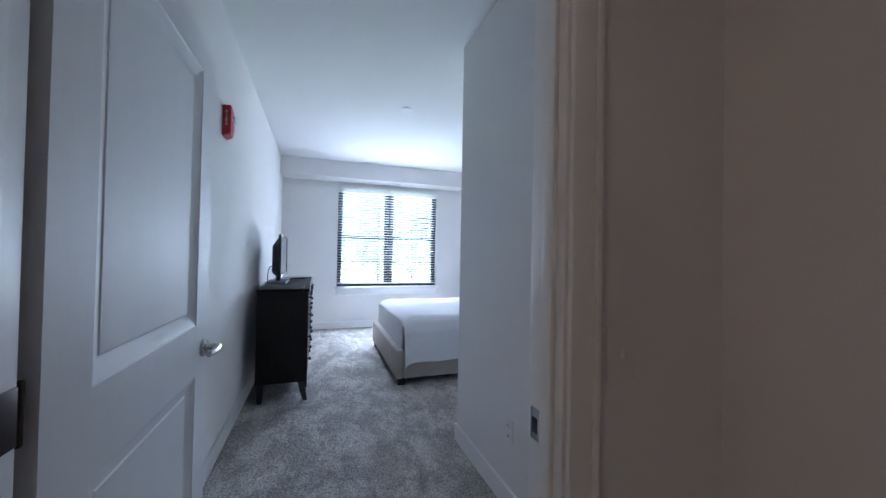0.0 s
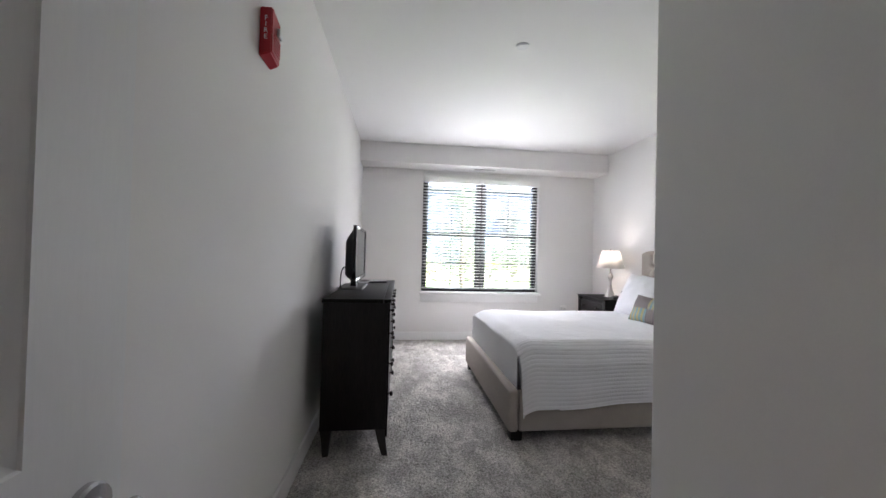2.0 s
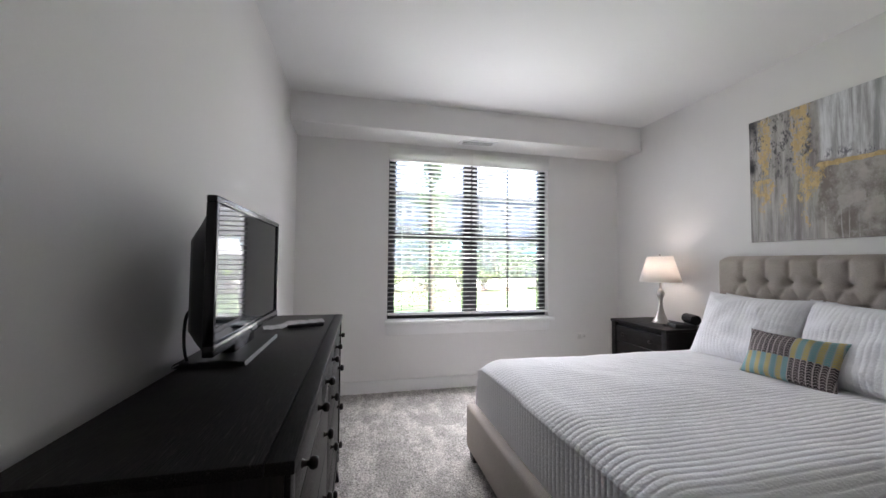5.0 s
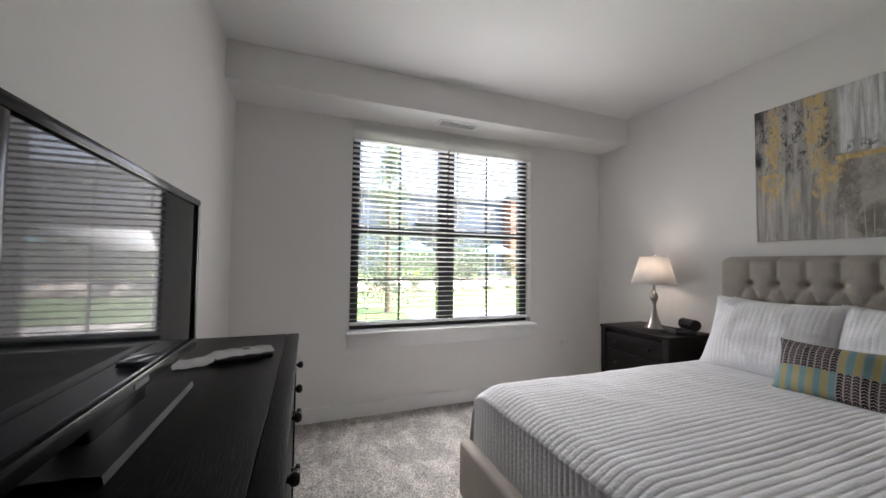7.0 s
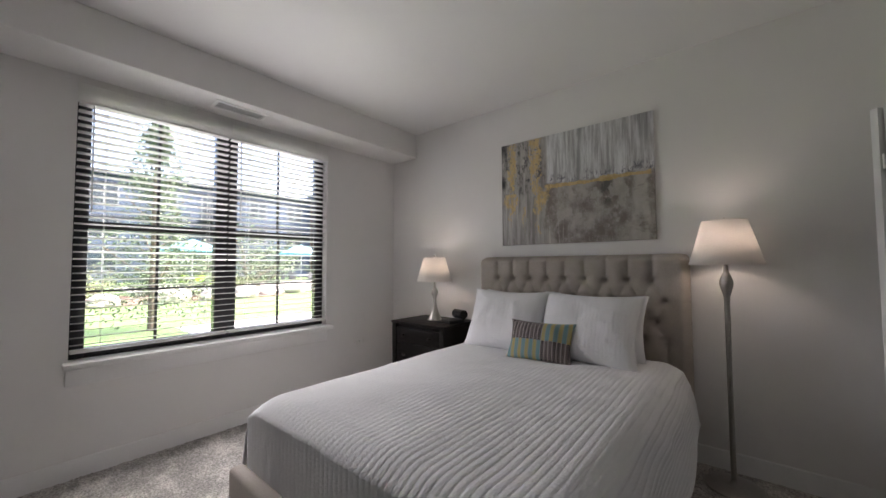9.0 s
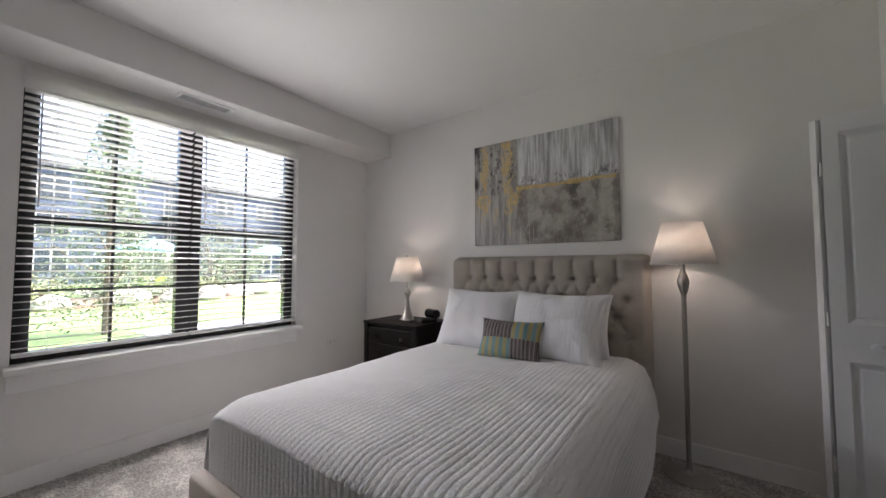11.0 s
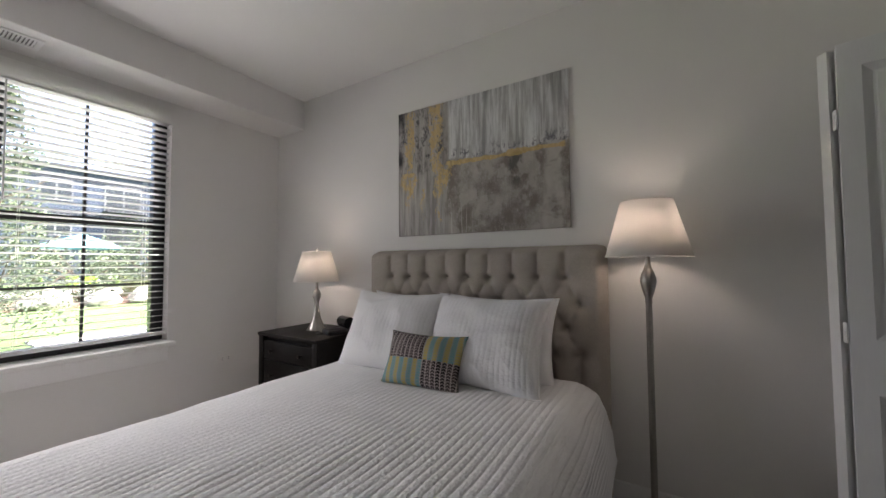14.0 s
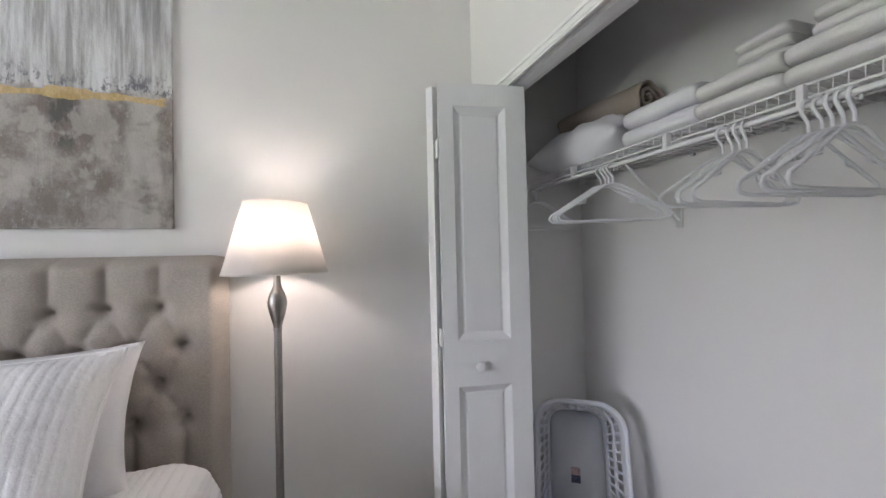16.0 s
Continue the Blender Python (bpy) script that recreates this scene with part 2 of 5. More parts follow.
# outside
M_GRASS = mat("grass", (0.085, 0.145, 0.042), 0.9, grain=40, vary=0.4, bump=0.5, large=0.6, large_vary=0.2)
M_LEAF = mat("leaf_green", (0.12, 0.155, 0.10), 0.9, grain=8, vary=0.2, large=1, large_vary=0.2, spec=0.1, island=0.3)
M_LEAF2 = mat("leaf_yellow_green", (0.17, 0.20, 0.10), 0.9, grain=8, vary=0.2, large=1, large_vary=0.2, spec=0.1, island=0.3)
M_BARK = mat("bark", (0.12, 0.09, 0.065), 0.9, grain=30, vary=0.3, bump=0.6)
M_CONC = mat("concrete_path", (0.36, 0.35, 0.335), 0.9, grain=40, vary=0.1, large=0.7, large_vary=0.1)
M_ROCK = mat("boulder_stone", (0.42, 0.38, 0.34), 0.9, grain=14, vary=0.25, bump=0.8, bump_scale=9, large=2, large_vary=0.2)
M_MULCH = mat("mulch", (0.11, 0.065, 0.045), 0.95, grain=30, vary=0.4, bump=0.8, large=1, large_vary=0.2)
M_SIDING = mat("blue_grey_siding", (0.045, 0.066, 0.105), 0.7, grain=6, vary=0.08, large=0.4, large_vary=0.08)
M_DKSIDE = mat("charcoal_siding", (0.045, 0.052, 0.065), 0.7, grain=6, vary=0.1)
M_BRICK = mat("red_brown_brick", (0.22, 0.105, 0.07), 0.85, grain=14, vary=0.25, large=0.6, large_vary=0.1)
M_WGLASS = mat("far_window_glass", (0.03, 0.04, 0.05), 0.1, grain=2, vary=0.2)
M_WHITEM = mat("white_metal", (0.7, 0.7, 0.7), 0.5)
M_FARFRAME = mat("far_window_frame", (0.26, 0.27, 0.29), 0.5)
M_TEAL = mat("teal_canvas", (0.16, 0.42, 0.48), 0.8, grain=60, vary=0.06)
M_LIME = mat("lime_plastic", (0.28, 0.50, 0.03), 0.5)
M_TABLE = mat("patio_metal", (0.10, 0.10, 0.11), 0.5)


def carpet_material():
    m = mat("grey_frieze_carpet", (0.40, 0.382, 0.358), 1.0, grain=110, vary=0.5, bump=1.0, bump_scale=130, large=3.2, large_vary=0.12, spec=0.05)
    n, nt = m.node_tree.nodes, m.node_tree
    b = n["Principled BSDF"]
    src = b.inputs["Base Color"].links[0].from_socket
    # brushed nap: broad lighter strokes with torn edges
    tc = n.new("ShaderNodeTexCoord")
    t = n.new("ShaderNodeTexNoise")
    t.inputs["Scale"].default_value, t.inputs["Detail"].default_value, t.inputs["Roughness"].default_value = 4.0, 7, 0.72
    t.inputs["Distortion"].default_value = 0.15
    mp = n.new("ShaderNodeMapping")
    mp.inputs["Scale"].default_value = (1.3, 0.7, 1)
    link(nt, tc.outputs["Object"], mp.inputs[0])
    link(nt, mp.outputs[0], t.inputs["Vector"])
    r = n.new("ShaderNodeMapRange")
    r.inputs[1].default_value, r.inputs[2].default_value, r.inputs[3].default_value, r.inputs[4].default_value = 0.46, 0.57, 0.86, 1.26
    link(nt, t.outputs["Fac"], r.inputs[0])
    v = n.new("ShaderNodeVectorMath")
    v.operation = "SCALE"
    link(nt, src, v.inputs[0])
    link(nt, r.outputs[0], v.inputs["Scale"])
    link(nt, v.outputs[0], b.inputs["Base Color"])
    return m


M_CARPET = carpet_material()


def glass_material():
    m = bpy.data.materials.new("clear_glass")
    m.use_nodes = True
    n, nt = m.node_tree.nodes, m.node_tree
    n.remove(n["Principled BSDF"])
    tr, gl, mix, fr = n.new("ShaderNodeBsdfTransparent"), n.new("ShaderNodeBsdfGlossy"), n.new("ShaderNodeMixShader"), n.new("ShaderNodeFresnel")
    tr.inputs[0].default_value = (0.93, 0.95, 0.94, 1)
    gl.inputs["Roughness"].default_value = 0.02
    fr.inputs[0].default_value = 1.45
    link(nt, fr.outputs[0], mix.inputs[0])
    link(nt, tr.outputs[0], mix.inputs[1])
    link(nt, gl.outputs[0], mix.inputs[2])
    link(nt, mix.outputs[0], n["Material Output"].inputs[0])
    return m


M_GLASS = glass_material()


def shade_material():
    m = mat("linen_lamp_shade", (0.86, 0.85, 0.83), 0.9, grain=500, vary=0.05, bump=0.2, bump_scale=500, large=6, large_vary=0.02, stretch=(1, 1, 0.3))
    n, nt = m.node_tree.nodes, m.node_tree
    b = n["Principled BSDF"]
    tl, mix = n.new("ShaderNodeBsdfTranslucent"), n.new("ShaderNodeMixShader")
    tl.inputs[0].default_value = (0.86, 0.82, 0.78, 1)
    mix.inputs[0].default_value = 0.45
    link(nt, b.outputs[0], mix.inputs[1])
    link(nt, tl.outputs[0], mix.inputs[2])
    link(nt, mix.outputs[0], n["Material Output"].inputs[0])
    return m


M_SHADE = shade_material()

# ---- structure: the room ----
XW, XE, YN, YS = -0.16, 3.355, 6.517, 2.535      # west, east and window wall, closet front
XC, YD, YH = 1.348, 0.92, 0.81                  # entry passage's east wall, door wall's two faces
YB, ZC, ZS, YSO = 1.865, 2.74, 2.475, 6.14      # closet back, ceiling, soffit underside and face
WX0, WX1, WZ0, WZ1 = 0.712, 2.468, 0.70, 2.43   # window opening
CX0, CX1, CZ = 1.66, 3.28, 2.022               # closet opening
DX0, DX1, DZ = -0.03, 0.90, 2.06               # door opening
HX0, HY0 = -1.2, -2.2                          # hall's far walls

structure("floor", box(XW - 0.2, XE + 0.2, YH - 0.05, YN + 0.2, -0.12, 0.0), M_CARPET, "grey frieze carpet floor with brushed nap marks", "carpet")
def pile(x0, x1, y0, y1, step):
    """Carpet pile: a sheet of small uneven tufts."""
    rg = np.random.RandomState(3)
    xs, ys = np.arange(x0, x1 + 1e-6, step), np.arange(y0, y1 + 1e-6, step)
    gx, gy = np.meshgrid(xs, ys)
    gx = gx + rg.uniform(-0.4, 0.4, gx.shape) * step
    gy = gy + rg.uniform(-0.4, 0.4, gy.shape) * step
    gz = 0.001 + rg.uniform(0, 1, gx.shape) ** 1.3 * 0.0062
    n, k = len(xs), len(ys)
    co = np.stack([gx, gy, gz], -1).reshape(-1, 3)
    a = (np.arange(k - 1)[:, None] * n + np.arange(n - 1)[None, :]).reshape(-1)
    me = bpy.data.meshes.new("carpet_pile")
    me.from_pydata(co.tolist(), [], np.stack([a, a + 1, a + n + 1, a + n], -1).tolist())
    me.materials.append(M_CARPET)
    return me


tagged(new("carpet_pile", pile(XW + 0.015, XE - 0.015, YH, YN - 0.015, 0.0095)), "grey frieze carpet pile with brushed nap marks", "carpet", kind="stuff")
structure("floor_hall", box(HX0 - 0.2, XC + 0.2, HY0 - 0.2, YH - 0.054, -0.12, -0.004), M_CARPET, "grey carpet floor of the dim hall", "carpet")
structure("ceiling", box(HX0 - 0.2, XE + 0.2, HY0 - 0.2, YN + 0.2, ZC, ZC + 0.15), M_CEIL, "flat white painted ceiling", "ceiling")
structure("wall_west", box(XW - 0.12, XW, YH, YN + 0.2, 0, ZC), M_WALL, "plain white painted wall behind the dresser", "wall")
structure("wall_east", box(XE, XE + 0.12, YB - 0.1, YN, 0, ZC), M_WALL, "white painted wall behind the bed", "wall")
structure("wall_north", boxes((XW, WX0, YN, YN + 0.2, 0, ZC), (WX1, XE + 0.12, YN, YN + 0.2, 0, ZC), (WX0, WX1, YN, YN + 0.2, 0, WZ0 - 0.03), (WX0, WX1, YN, YN + 0.2, WZ1, ZC)), M_WALL, "white painted window wall", "wall")
structure("wall_closet", boxes((XC, CX0, YS - 0.11, YS, 0, ZC), (CX1, XE, YS - 0.11, YS, 0, ZC), (CX0, CX1, YS - 0.11, YS, CZ + 0.02, ZC)), M_WALL, "white painted wall with the closet opening", "wall")
structure("wall_passage", box(XC, XC + 0.11, YD, YS - 0.11, 0, ZC), M_WALL, "white painted wall beside the bedroom door", "wall")
structure("wall_closet_back", box(XC + 0.11, XE, YB - 0.1, YB, 0, ZC), M_WALL, "pale painted back wall of the closet", "wall")
structure("wall_door", boxes((HX0, DX0, YH, YD, 0, ZC), (DX1, XC, YH, YD, 0, ZC), (DX0, DX1, YH, YD, DZ, ZC)), M_WALL, "painted wall with the bedroom doorway", "wall")
structure("wall_hall_east", box(XC, XC + 0.11, HY0, YD, 0, ZC), M_WALL, "painted hall wall", "wall")
structure("wall_hall_west", box(HX0 - 0.1, HX0, HY0, YH, 0, ZC), M_WALL, "painted hall wall", "wall")
structure("wall_hall_south", box(HX0 - 0.1, XC + 0.11, HY0 - 0.1, HY0, 0, ZC), M_WALL, "painted hall wall", "wall")
structure("soffit", box(XW, XE, YSO, YN, ZS, ZC, 0.004, 1), M_WALL, "white boxed soffit over the window", "soffit")

# baseboards
def baseboard(name, x0, x1, y0, y1):
    bm = box(x0, x1, y0, y1, 0.0, 0.118)
    bmesh.ops.bevel(bm, geom=[e for e in bm.edges if all(v.co.z > 0.1 for v in e.verts)], offset=0.004, segments=2, affect="EDGES")
    structure(name, bm, M_TRIM, "white painted flat baseboard", "baseboard")

baseboard("baseboard_north", XW + 0.014, XE - 0.014, YN - 0.014, YN)
baseboard("baseboard_west", XW, XW + 0.014, YD, YN)
baseboard("baseboard_east", XE - 0.014, XE, YS, YN)
baseboard("baseboard_passage", XC - 0.014, XC, YD, YS)
baseboard("baseboard_closet", XC - 0.014, CX0 - 0.07, YS, YS + 0.014)
baseboard("baseboard_closet_back", XC + 0.11, XE, YB, YB + 0.014)
baseboard("baseboard_closet_side", XE - 0.014, XE, YB + 0.014, YS - 0.11)

# window: black twin double-hung with muntins
win = thing("window_1", pose(0, 0, 0), "black-framed twin double-hung window with thin muntins", "window", kind="structure")
FY = YN + 0.075
XM0, XM1 = 1.515, 1.668
part("window_frame", boxes((WX0, WX0 + 0.075, FY, FY + 0.07, WZ0, WZ1), (WX1 - 0.075, WX1, FY, FY + 0.07, WZ0, WZ1), (WX0 + 0.075, WX1 - 0.075, FY, FY + 0.07, WZ1 - 0.06, WZ1),
                           (WX0 + 0.075, WX1 - 0.075, FY, FY + 0.07, WZ0, WZ0 + 0.06), (XM0, XM1, FY - 0.004, FY + 0.074, WZ0 + 0.06, WZ1 - 0.06), bevel=0.004), M_BLACK, win, "black metal frame with a wide mullion")
for x0, x1 in ((WX0 + 0.075, XM0), (XM1, WX1 - 0.075)):
    part("meeting_rail", box(x0, x1, FY + 0.006, FY + 0.05, 1.525, 1.575, 0.004), M_BLACK, win, "black meeting rail")
    xm = (x0 + x1) / 2
    for z0, z1, zm, yy in ((WZ0 + 0.06, 1.525, 1.12, FY + 0.02), (1.575, WZ1 - 0.06, 1.965, FY + 0.035)):
        part("muntin", boxes((xm - 0.008, xm + 0.008, yy, yy + 0.016, z0, z1), (x0, xm - 0.008, yy, yy + 0.016, zm - 0.007, zm + 0.007), (xm + 0.008, x1, yy, yy + 0.016, zm - 0.007, zm + 0.007)), M_BLACK, win, "thin black muntin cross")
        for a, b in ((x0, xm - 0.008), (xm + 0.008, x1)):
            for c, d in ((z0, zm - 0.007), (zm + 0.007, z1)):
                pane = part("pane", boxes((a, b, yy + 0.006, yy + 0.010, c, d)), M_GLASS, win)
                pane.visible_shadow = False
part("window_sill", box(WX0 - 0.025, WX1 + 0.02, YN - 0.10, YN + 0.12, WZ0 - 0.03, WZ0 + 0.003, 0.005), M_TRIM, win, "white painted stool")
part("apron", box(WX0 - 0.01, WX1 + 0.005, YN - 0.016, YN, WZ0 - 0.145, WZ0 - 0.03, 0.003), M_TRIM, win, "white painted apron")

# closet casing and track
structure("trim_closet", boxes((CX0 - 0.06, CX1 + 0.06, YS, YS + 0.012, CZ, CZ + 0.046), (CX0 - 0.06, CX1 + 0.06, YS + 0.012, YS + 0.018, CZ + 0.030, CZ + 0.046), (CX0 - 0.06, CX1 + 0.06, YS + 0.012, YS + 0.015, CZ + 0.008, CZ + 0.015), (CX0 - 0.06, CX0, YS, YS + 0.014, 0, CZ), (CX1, CX1 + 0.06, YS, YS + 0.014, 0, CZ), bevel=0.003), M_TRIM, "white painted casing round the closet opening", "casing")
structure("trim_closet_track", box(CX0, CX1, YS - 0.07, YS - 0.03, CZ + 0.004, CZ + 0.02), M_TRIM, "white metal bifold door track", "door track")

# bedroom door frame
jamb = thing("door_1", pose(0, 0, 0), "white painted bedroom door frame with a strike plate", "door frame", kind="structure")
part("door_jamb", boxes((DX0, DX0 + 0.02, YH - 0.004, YD + 0.004, 0, DZ), (DX1 - 0.02, DX1, YH - 0.004, YD + 0.004, 0, DZ), (DX0 + 0.02, DX1 - 0.02, YH - 0.004, YD + 0.004, DZ - 0.02, DZ), bevel=0.002), M_TRIM, jamb)
part("door_stop", boxes((DX1 - 0.032, DX1 - 0.02, YH + 0.02, YH + 0.058, 0, DZ - 0.02), (DX0 + 0.02, DX0 + 0.032, YH + 0.02, YH + 0.058, 0, DZ - 0.02), bevel=0.003), M_TRIM, jamb)
for y0, y1 in ((YH - 0.018, YH - 0.004), (YD + 0.004, YD + 0.018)):
    part("casing", boxes((DX1 - 0.012, DX1 + 0.045, y0, y1, 0, DZ - 0.008), (DX1 + 0.045, DX1 + 0.06, y0 - 0.004 if y0 < YH else y0, y1 if y0 < YH else y1 + 0.004, 0, DZ + 0.055), (DX0 - 0.05, DX0 + 0.012, y0, y1, 0, DZ - 0.008), (DX0 - 0.05, DX1 + 0.045, y0, y1, DZ - 0.008, DZ + 0.055), bevel=0.003), M_TRIM, jamb)
part("strike_plate", boxes((DX1 - 0.0225, DX1 - 0.019, YD - 0.040, YD - 0.006, 0.875, 0.945), bevel=0.001), M_CHROME, jamb, "satin steel strike plate")
part("strike_hole", boxes((DX1 - 0.0235, DX1 - 0.0222, YD - 0.032, YD - 0.014, 0.892, 0.925)), M_DARK, jamb)
for z in (0.25, 1.03, 1.82):
    bm = box(DX0 + 0.018, DX0 + 0.0225, YD - 0.06, YD + 0.002, z - 0.045, z + 0.045, 0.001)
    tube([(DX0 + 0.016, YD + 0.012, z - 0.05), (DX0 + 0.016, YD + 0.012, z + 0.05)], 0.007, 10, bm)
    part("hinge", bm, M_BRONZE, jamb, "dark bronze butt hinge")

# ---- the open bedroom door: two sunk panels and a lever handle ----
def bedroom_door():
    d = thing("bedroom_door", pose(-0.036, YD + 0.036, 0.012, 0, 0, 89.4), "white two-panel bedroom door standing open against the wall", "door")
    w, h = 0.886, 2.03
    # local x runs from hinge to latch, the face at y=0 looks back to the wall, y=-0.035 into the passage
    part("leaf", panel_face(bmesh.new(), w, h, 0.035, [(0.138, w - 0.135, 1.0, 1.92), (0.138, w - 0.135, 0.2, 0.82)], 0.016, 0.042), M_DOOR, d, smooth=20)
    for s, y in ((-1, -0.035), (1, 0.0)):
        bm = lathe([(0.033, 0), (0.033, 0.008), (0.030, 0.012), (0.016, 0.014), (0.0125, 0.02), (0.0125, 0.05)], 32)
        bmesh.ops.transform(bm, matrix=Matrix.Translation((w - 0.06, y, 0.905)) @ Matrix.Rotation(radians(-90 * s), 4, "X"), verts=bm.verts[:])
        rose = part("handle", bm, M_CHROME, d, "satin chrome lever handle")
        pts = [(w - 0.06 + 0.012 - 0.125 * i / 8, y + s * (0.052 + 0.006 * math.sin(i / 8 * 3.14)), 0.905) for i in range(9)]
        lv = tube(pts, 0.0105, 12)
        part("lever", lv, M_CHROME, rose)
    part("latch_plate", box(w - 0.001, w + 0.001, -0.03, -0.005, 0.875, 0.935), M_CHROME, d, "steel latch plate")

bedroom_door()


# ---- dresser ----
def knob(name, parent, x, y, z, axis=(1, 0, 0), r=0.016, material=None):
    prof = smooth_profile([(0.010, 0), (0.0065, 0.006), (0.006, 0.012), (r * 0.9, 0.017), (r, 0.024), (r * 0.75, 0.031), (0.001, 0.033)], 3)
    bm = lathe(prof, 16)
    q = Vector((0, 0, 1)).rotation_difference(Vector(axis))
    bmesh.ops.transform(bm, matrix=Matrix.Translation((x, y, z)) @ q.to_matrix().to_4x4(), verts=bm.verts[:])
    return part(name, bm, material or M_KNOB, parent)


def taper_leg(bm, x, y, h, top, bot, sx, sy):
    """A square leg that tapers and splays outward by sx, sy."""
    a = [bm.verts.new((x + i * top, y + j * top, h)) for i, j in ((-1, -1), (1, -1), (1, 1), (-1, 1))]
    m_ = [bm.verts.new((x + sx * 0.25 + i * (top * 0.72), y + sy * 0.25 + j * (top * 0.72), h * 0.55)) for i, j in ((-1, -1), (1, -1), (1, 1), (-1, 1))]
    b = [bm.verts.new((x + sx + i * bot, y + sy + j * bot, 0)) for i, j in ((-1, -1), (1, -1), (1, 1), (-1, 1))]
    for p, q in ((a, m_), (m_, b)):
        for k in range(4):
            bm.faces.new((p[k], p[(k + 1) % 4], q[(k + 1) % 4], q[k]))
    bm.faces.new(a)
    bm.faces.new(b[::-1])
    return bm


def dresser():
    x0, x1, y0, y1, zt = -0.118, 0.297, 3.495, 5.125, 0.962
    d = thing("dresser", pose(0.05, 0.028, 0), "espresso-stained wooden dresser with round dark knobs", "dresser")
    part("top", box(x0, x1 - 0.047, y0, y1, zt - 0.022, zt, 0.0015), M_WOOD, d)
    part("top_front_strip", box(x1 - 0.045, x1, y0, y1, zt - 0.022, zt, 0.002), M_WOOD, d)
    xf = x1 - 0.012
    for a, b in ((y0 + 0.004, y0 + 0.028), (y1 - 0.028, y1 - 0.004)):
        part("side_panel", box(x0 + 0.005, xf - 0.004, a, b, 0.165, zt - 0.022, 0.002), M_WOODV, d)
    part("body", box(x0 + 0.005, xf - 0.03, y0 + 0.028, y1 - 0.028, 0.165, zt - 0.022), M_WOOD, d)
    part("front_stile", box(xf - 0.004, xf + 0.006, y0 + 0.004, y0 + 0.05, 0.12, zt - 0.024, 0.002), M_WOOD, d)
    part("front_stile", box(xf - 0.004, xf + 0.006, y1 - 0.05, y1 - 0.004, 0.12, zt - 0.024, 0.002), M_WOOD, d)
    part("base_rail", box(xf - 0.03, xf + 0.004, y0 + 0.05, y1 - 0.05, 0.155, 0.20, 0.002), M_WOOD, d)
    # drawers: three shallow ones on top, two columns of three below
    ya, yb = y0 + 0.054, y1 - 0.054
    n3 = (yb - ya) / 3
    rows = [(ya + i * n3, ya + (i + 1) * n3, 0.815, 0.925) for i in range(3)]
    ym = (ya + yb) / 2
    for z0, z1 in ((0.605, 0.808), (0.405, 0.598), (0.205, 0.398)):
        rows += [(ya, ym, z0, z1), (ym, yb, z0, z1)]
    for a, b, z0, z1 in rows:
        dr = part("drawer", box(xf - 0.028, xf, a + 0.003, b - 0.003, z0, z1, 0.002), M_WOOD, d)
        small = z1 - z0 < 0.15
        for f in (0.22, 0.78):
            knob("knob", dr, xf, a + f * (b - a), (z0 + z1) / 2, r=0.013 if small else 0.017)
    for x, y, sx, sy in ((x0 + 0.04, y0 + 0.045, -0.0, -0.006), (xf - 0.035, y0 + 0.045, 0.03, -0.02), (x0 + 0.04, y1 - 0.045, 0, 0.006), (xf - 0.035, y1 - 0.045, 0.03, 0.02)):
        part("leg", taper_leg(bmesh.new(), x, y, 0.17, 0.034, 0.017, sx, sy), M_LEGW, d)

dresser()


# ---- television ----
def television():
    tv = thing("television", pose(0.068, 4.313, 0.962, 0, 0, 0), "black flat-screen television with a glossy bezel on the dresser", "television")
    w, z0, z1 = 0.735, 0.064, 0.484
    part("bezel", boxes((-0.016, 0.010, -w / 2, w / 2, z1 - 0.018, z1), (-0.016, 0.012, -w / 2, w / 2, z0, z0 + 0.030), (-0.016, 0.010, -w / 2, -w / 2 + 0.018, z0 + 0.03, z1 - 0.018), (-0.016, 0.010, w / 2 - 0.018, w / 2, z0 + 0.03, z1 - 0.018), bevel=0.003), M_TV, tv)
    part("screen", box(-0.014, 0.003, -w / 2 + 0.018, w / 2 - 0.018, z0 + 0.03, z1 - 0.018), M_SCREEN, tv, "dark reflective screen")
    part("back_cover", grid(24, 16, lambda u, v: (-0.014 - 0.062 * min(1, 14 * min(u, 1 - u)) ** 0.7 * min(1, 4.2 * (1 - v), 12 * v) ** 0.9, (u - 0.5) * (w - 0.02), z0 + 0.01 + v * (z1 - z0 - 0.03))), M_TVB, tv)
    part("logo_plate", box(0.0118, 0.0135, -0.03, 0.03, z0 + 0.008, z0 + 0.02), M_GREY, tv, "small grey plate in place of a logo")
    part("neck", box(-0.060, -0.016, -0.11, 0.11, 0.012, z0 + 0.06, 0.006), M_TV, tv)
    prof = [(-0.150, 0.004), (-0.145, 0.012), (-0.04, 0.018), (0.02, 0.015), (0.043, 0.013), (0.046, 0.0), (-0.150, 0.0)]
    half = 0.212
    def foot(u, v):
        k = v * (len(prof) - 1)
        i = min(int(k), len(prof) - 2)
        x = prof[i][0] + (prof[i + 1][0] - prof[i][0]) * (k - i)
        z = prof[i][1] + (prof[i + 1][1] - prof[i][1]) * (k - i)
        return (x, (u - 0.5) * 2 * half, z)
    bm = grid(8, 6, foot)
    part("foot", bm, M_TVB, tv, "black stand foot", smooth=25)
    drop = smooth_profile([(-0.068, 0.165), (-0.088, 0.172), (-0.108, 0.150), (-0.120, 0.095), (-0.124, 0.040), (-0.122, 0.006)], 5)
    pts = [(a, -0.27 + 0.1 * k / len(drop), c) for k, (a, c) in enumerate(drop)]
    part("power_cord", tube(pts, 0.0045, 8), M_TVB, tv, "black power cord")

television()

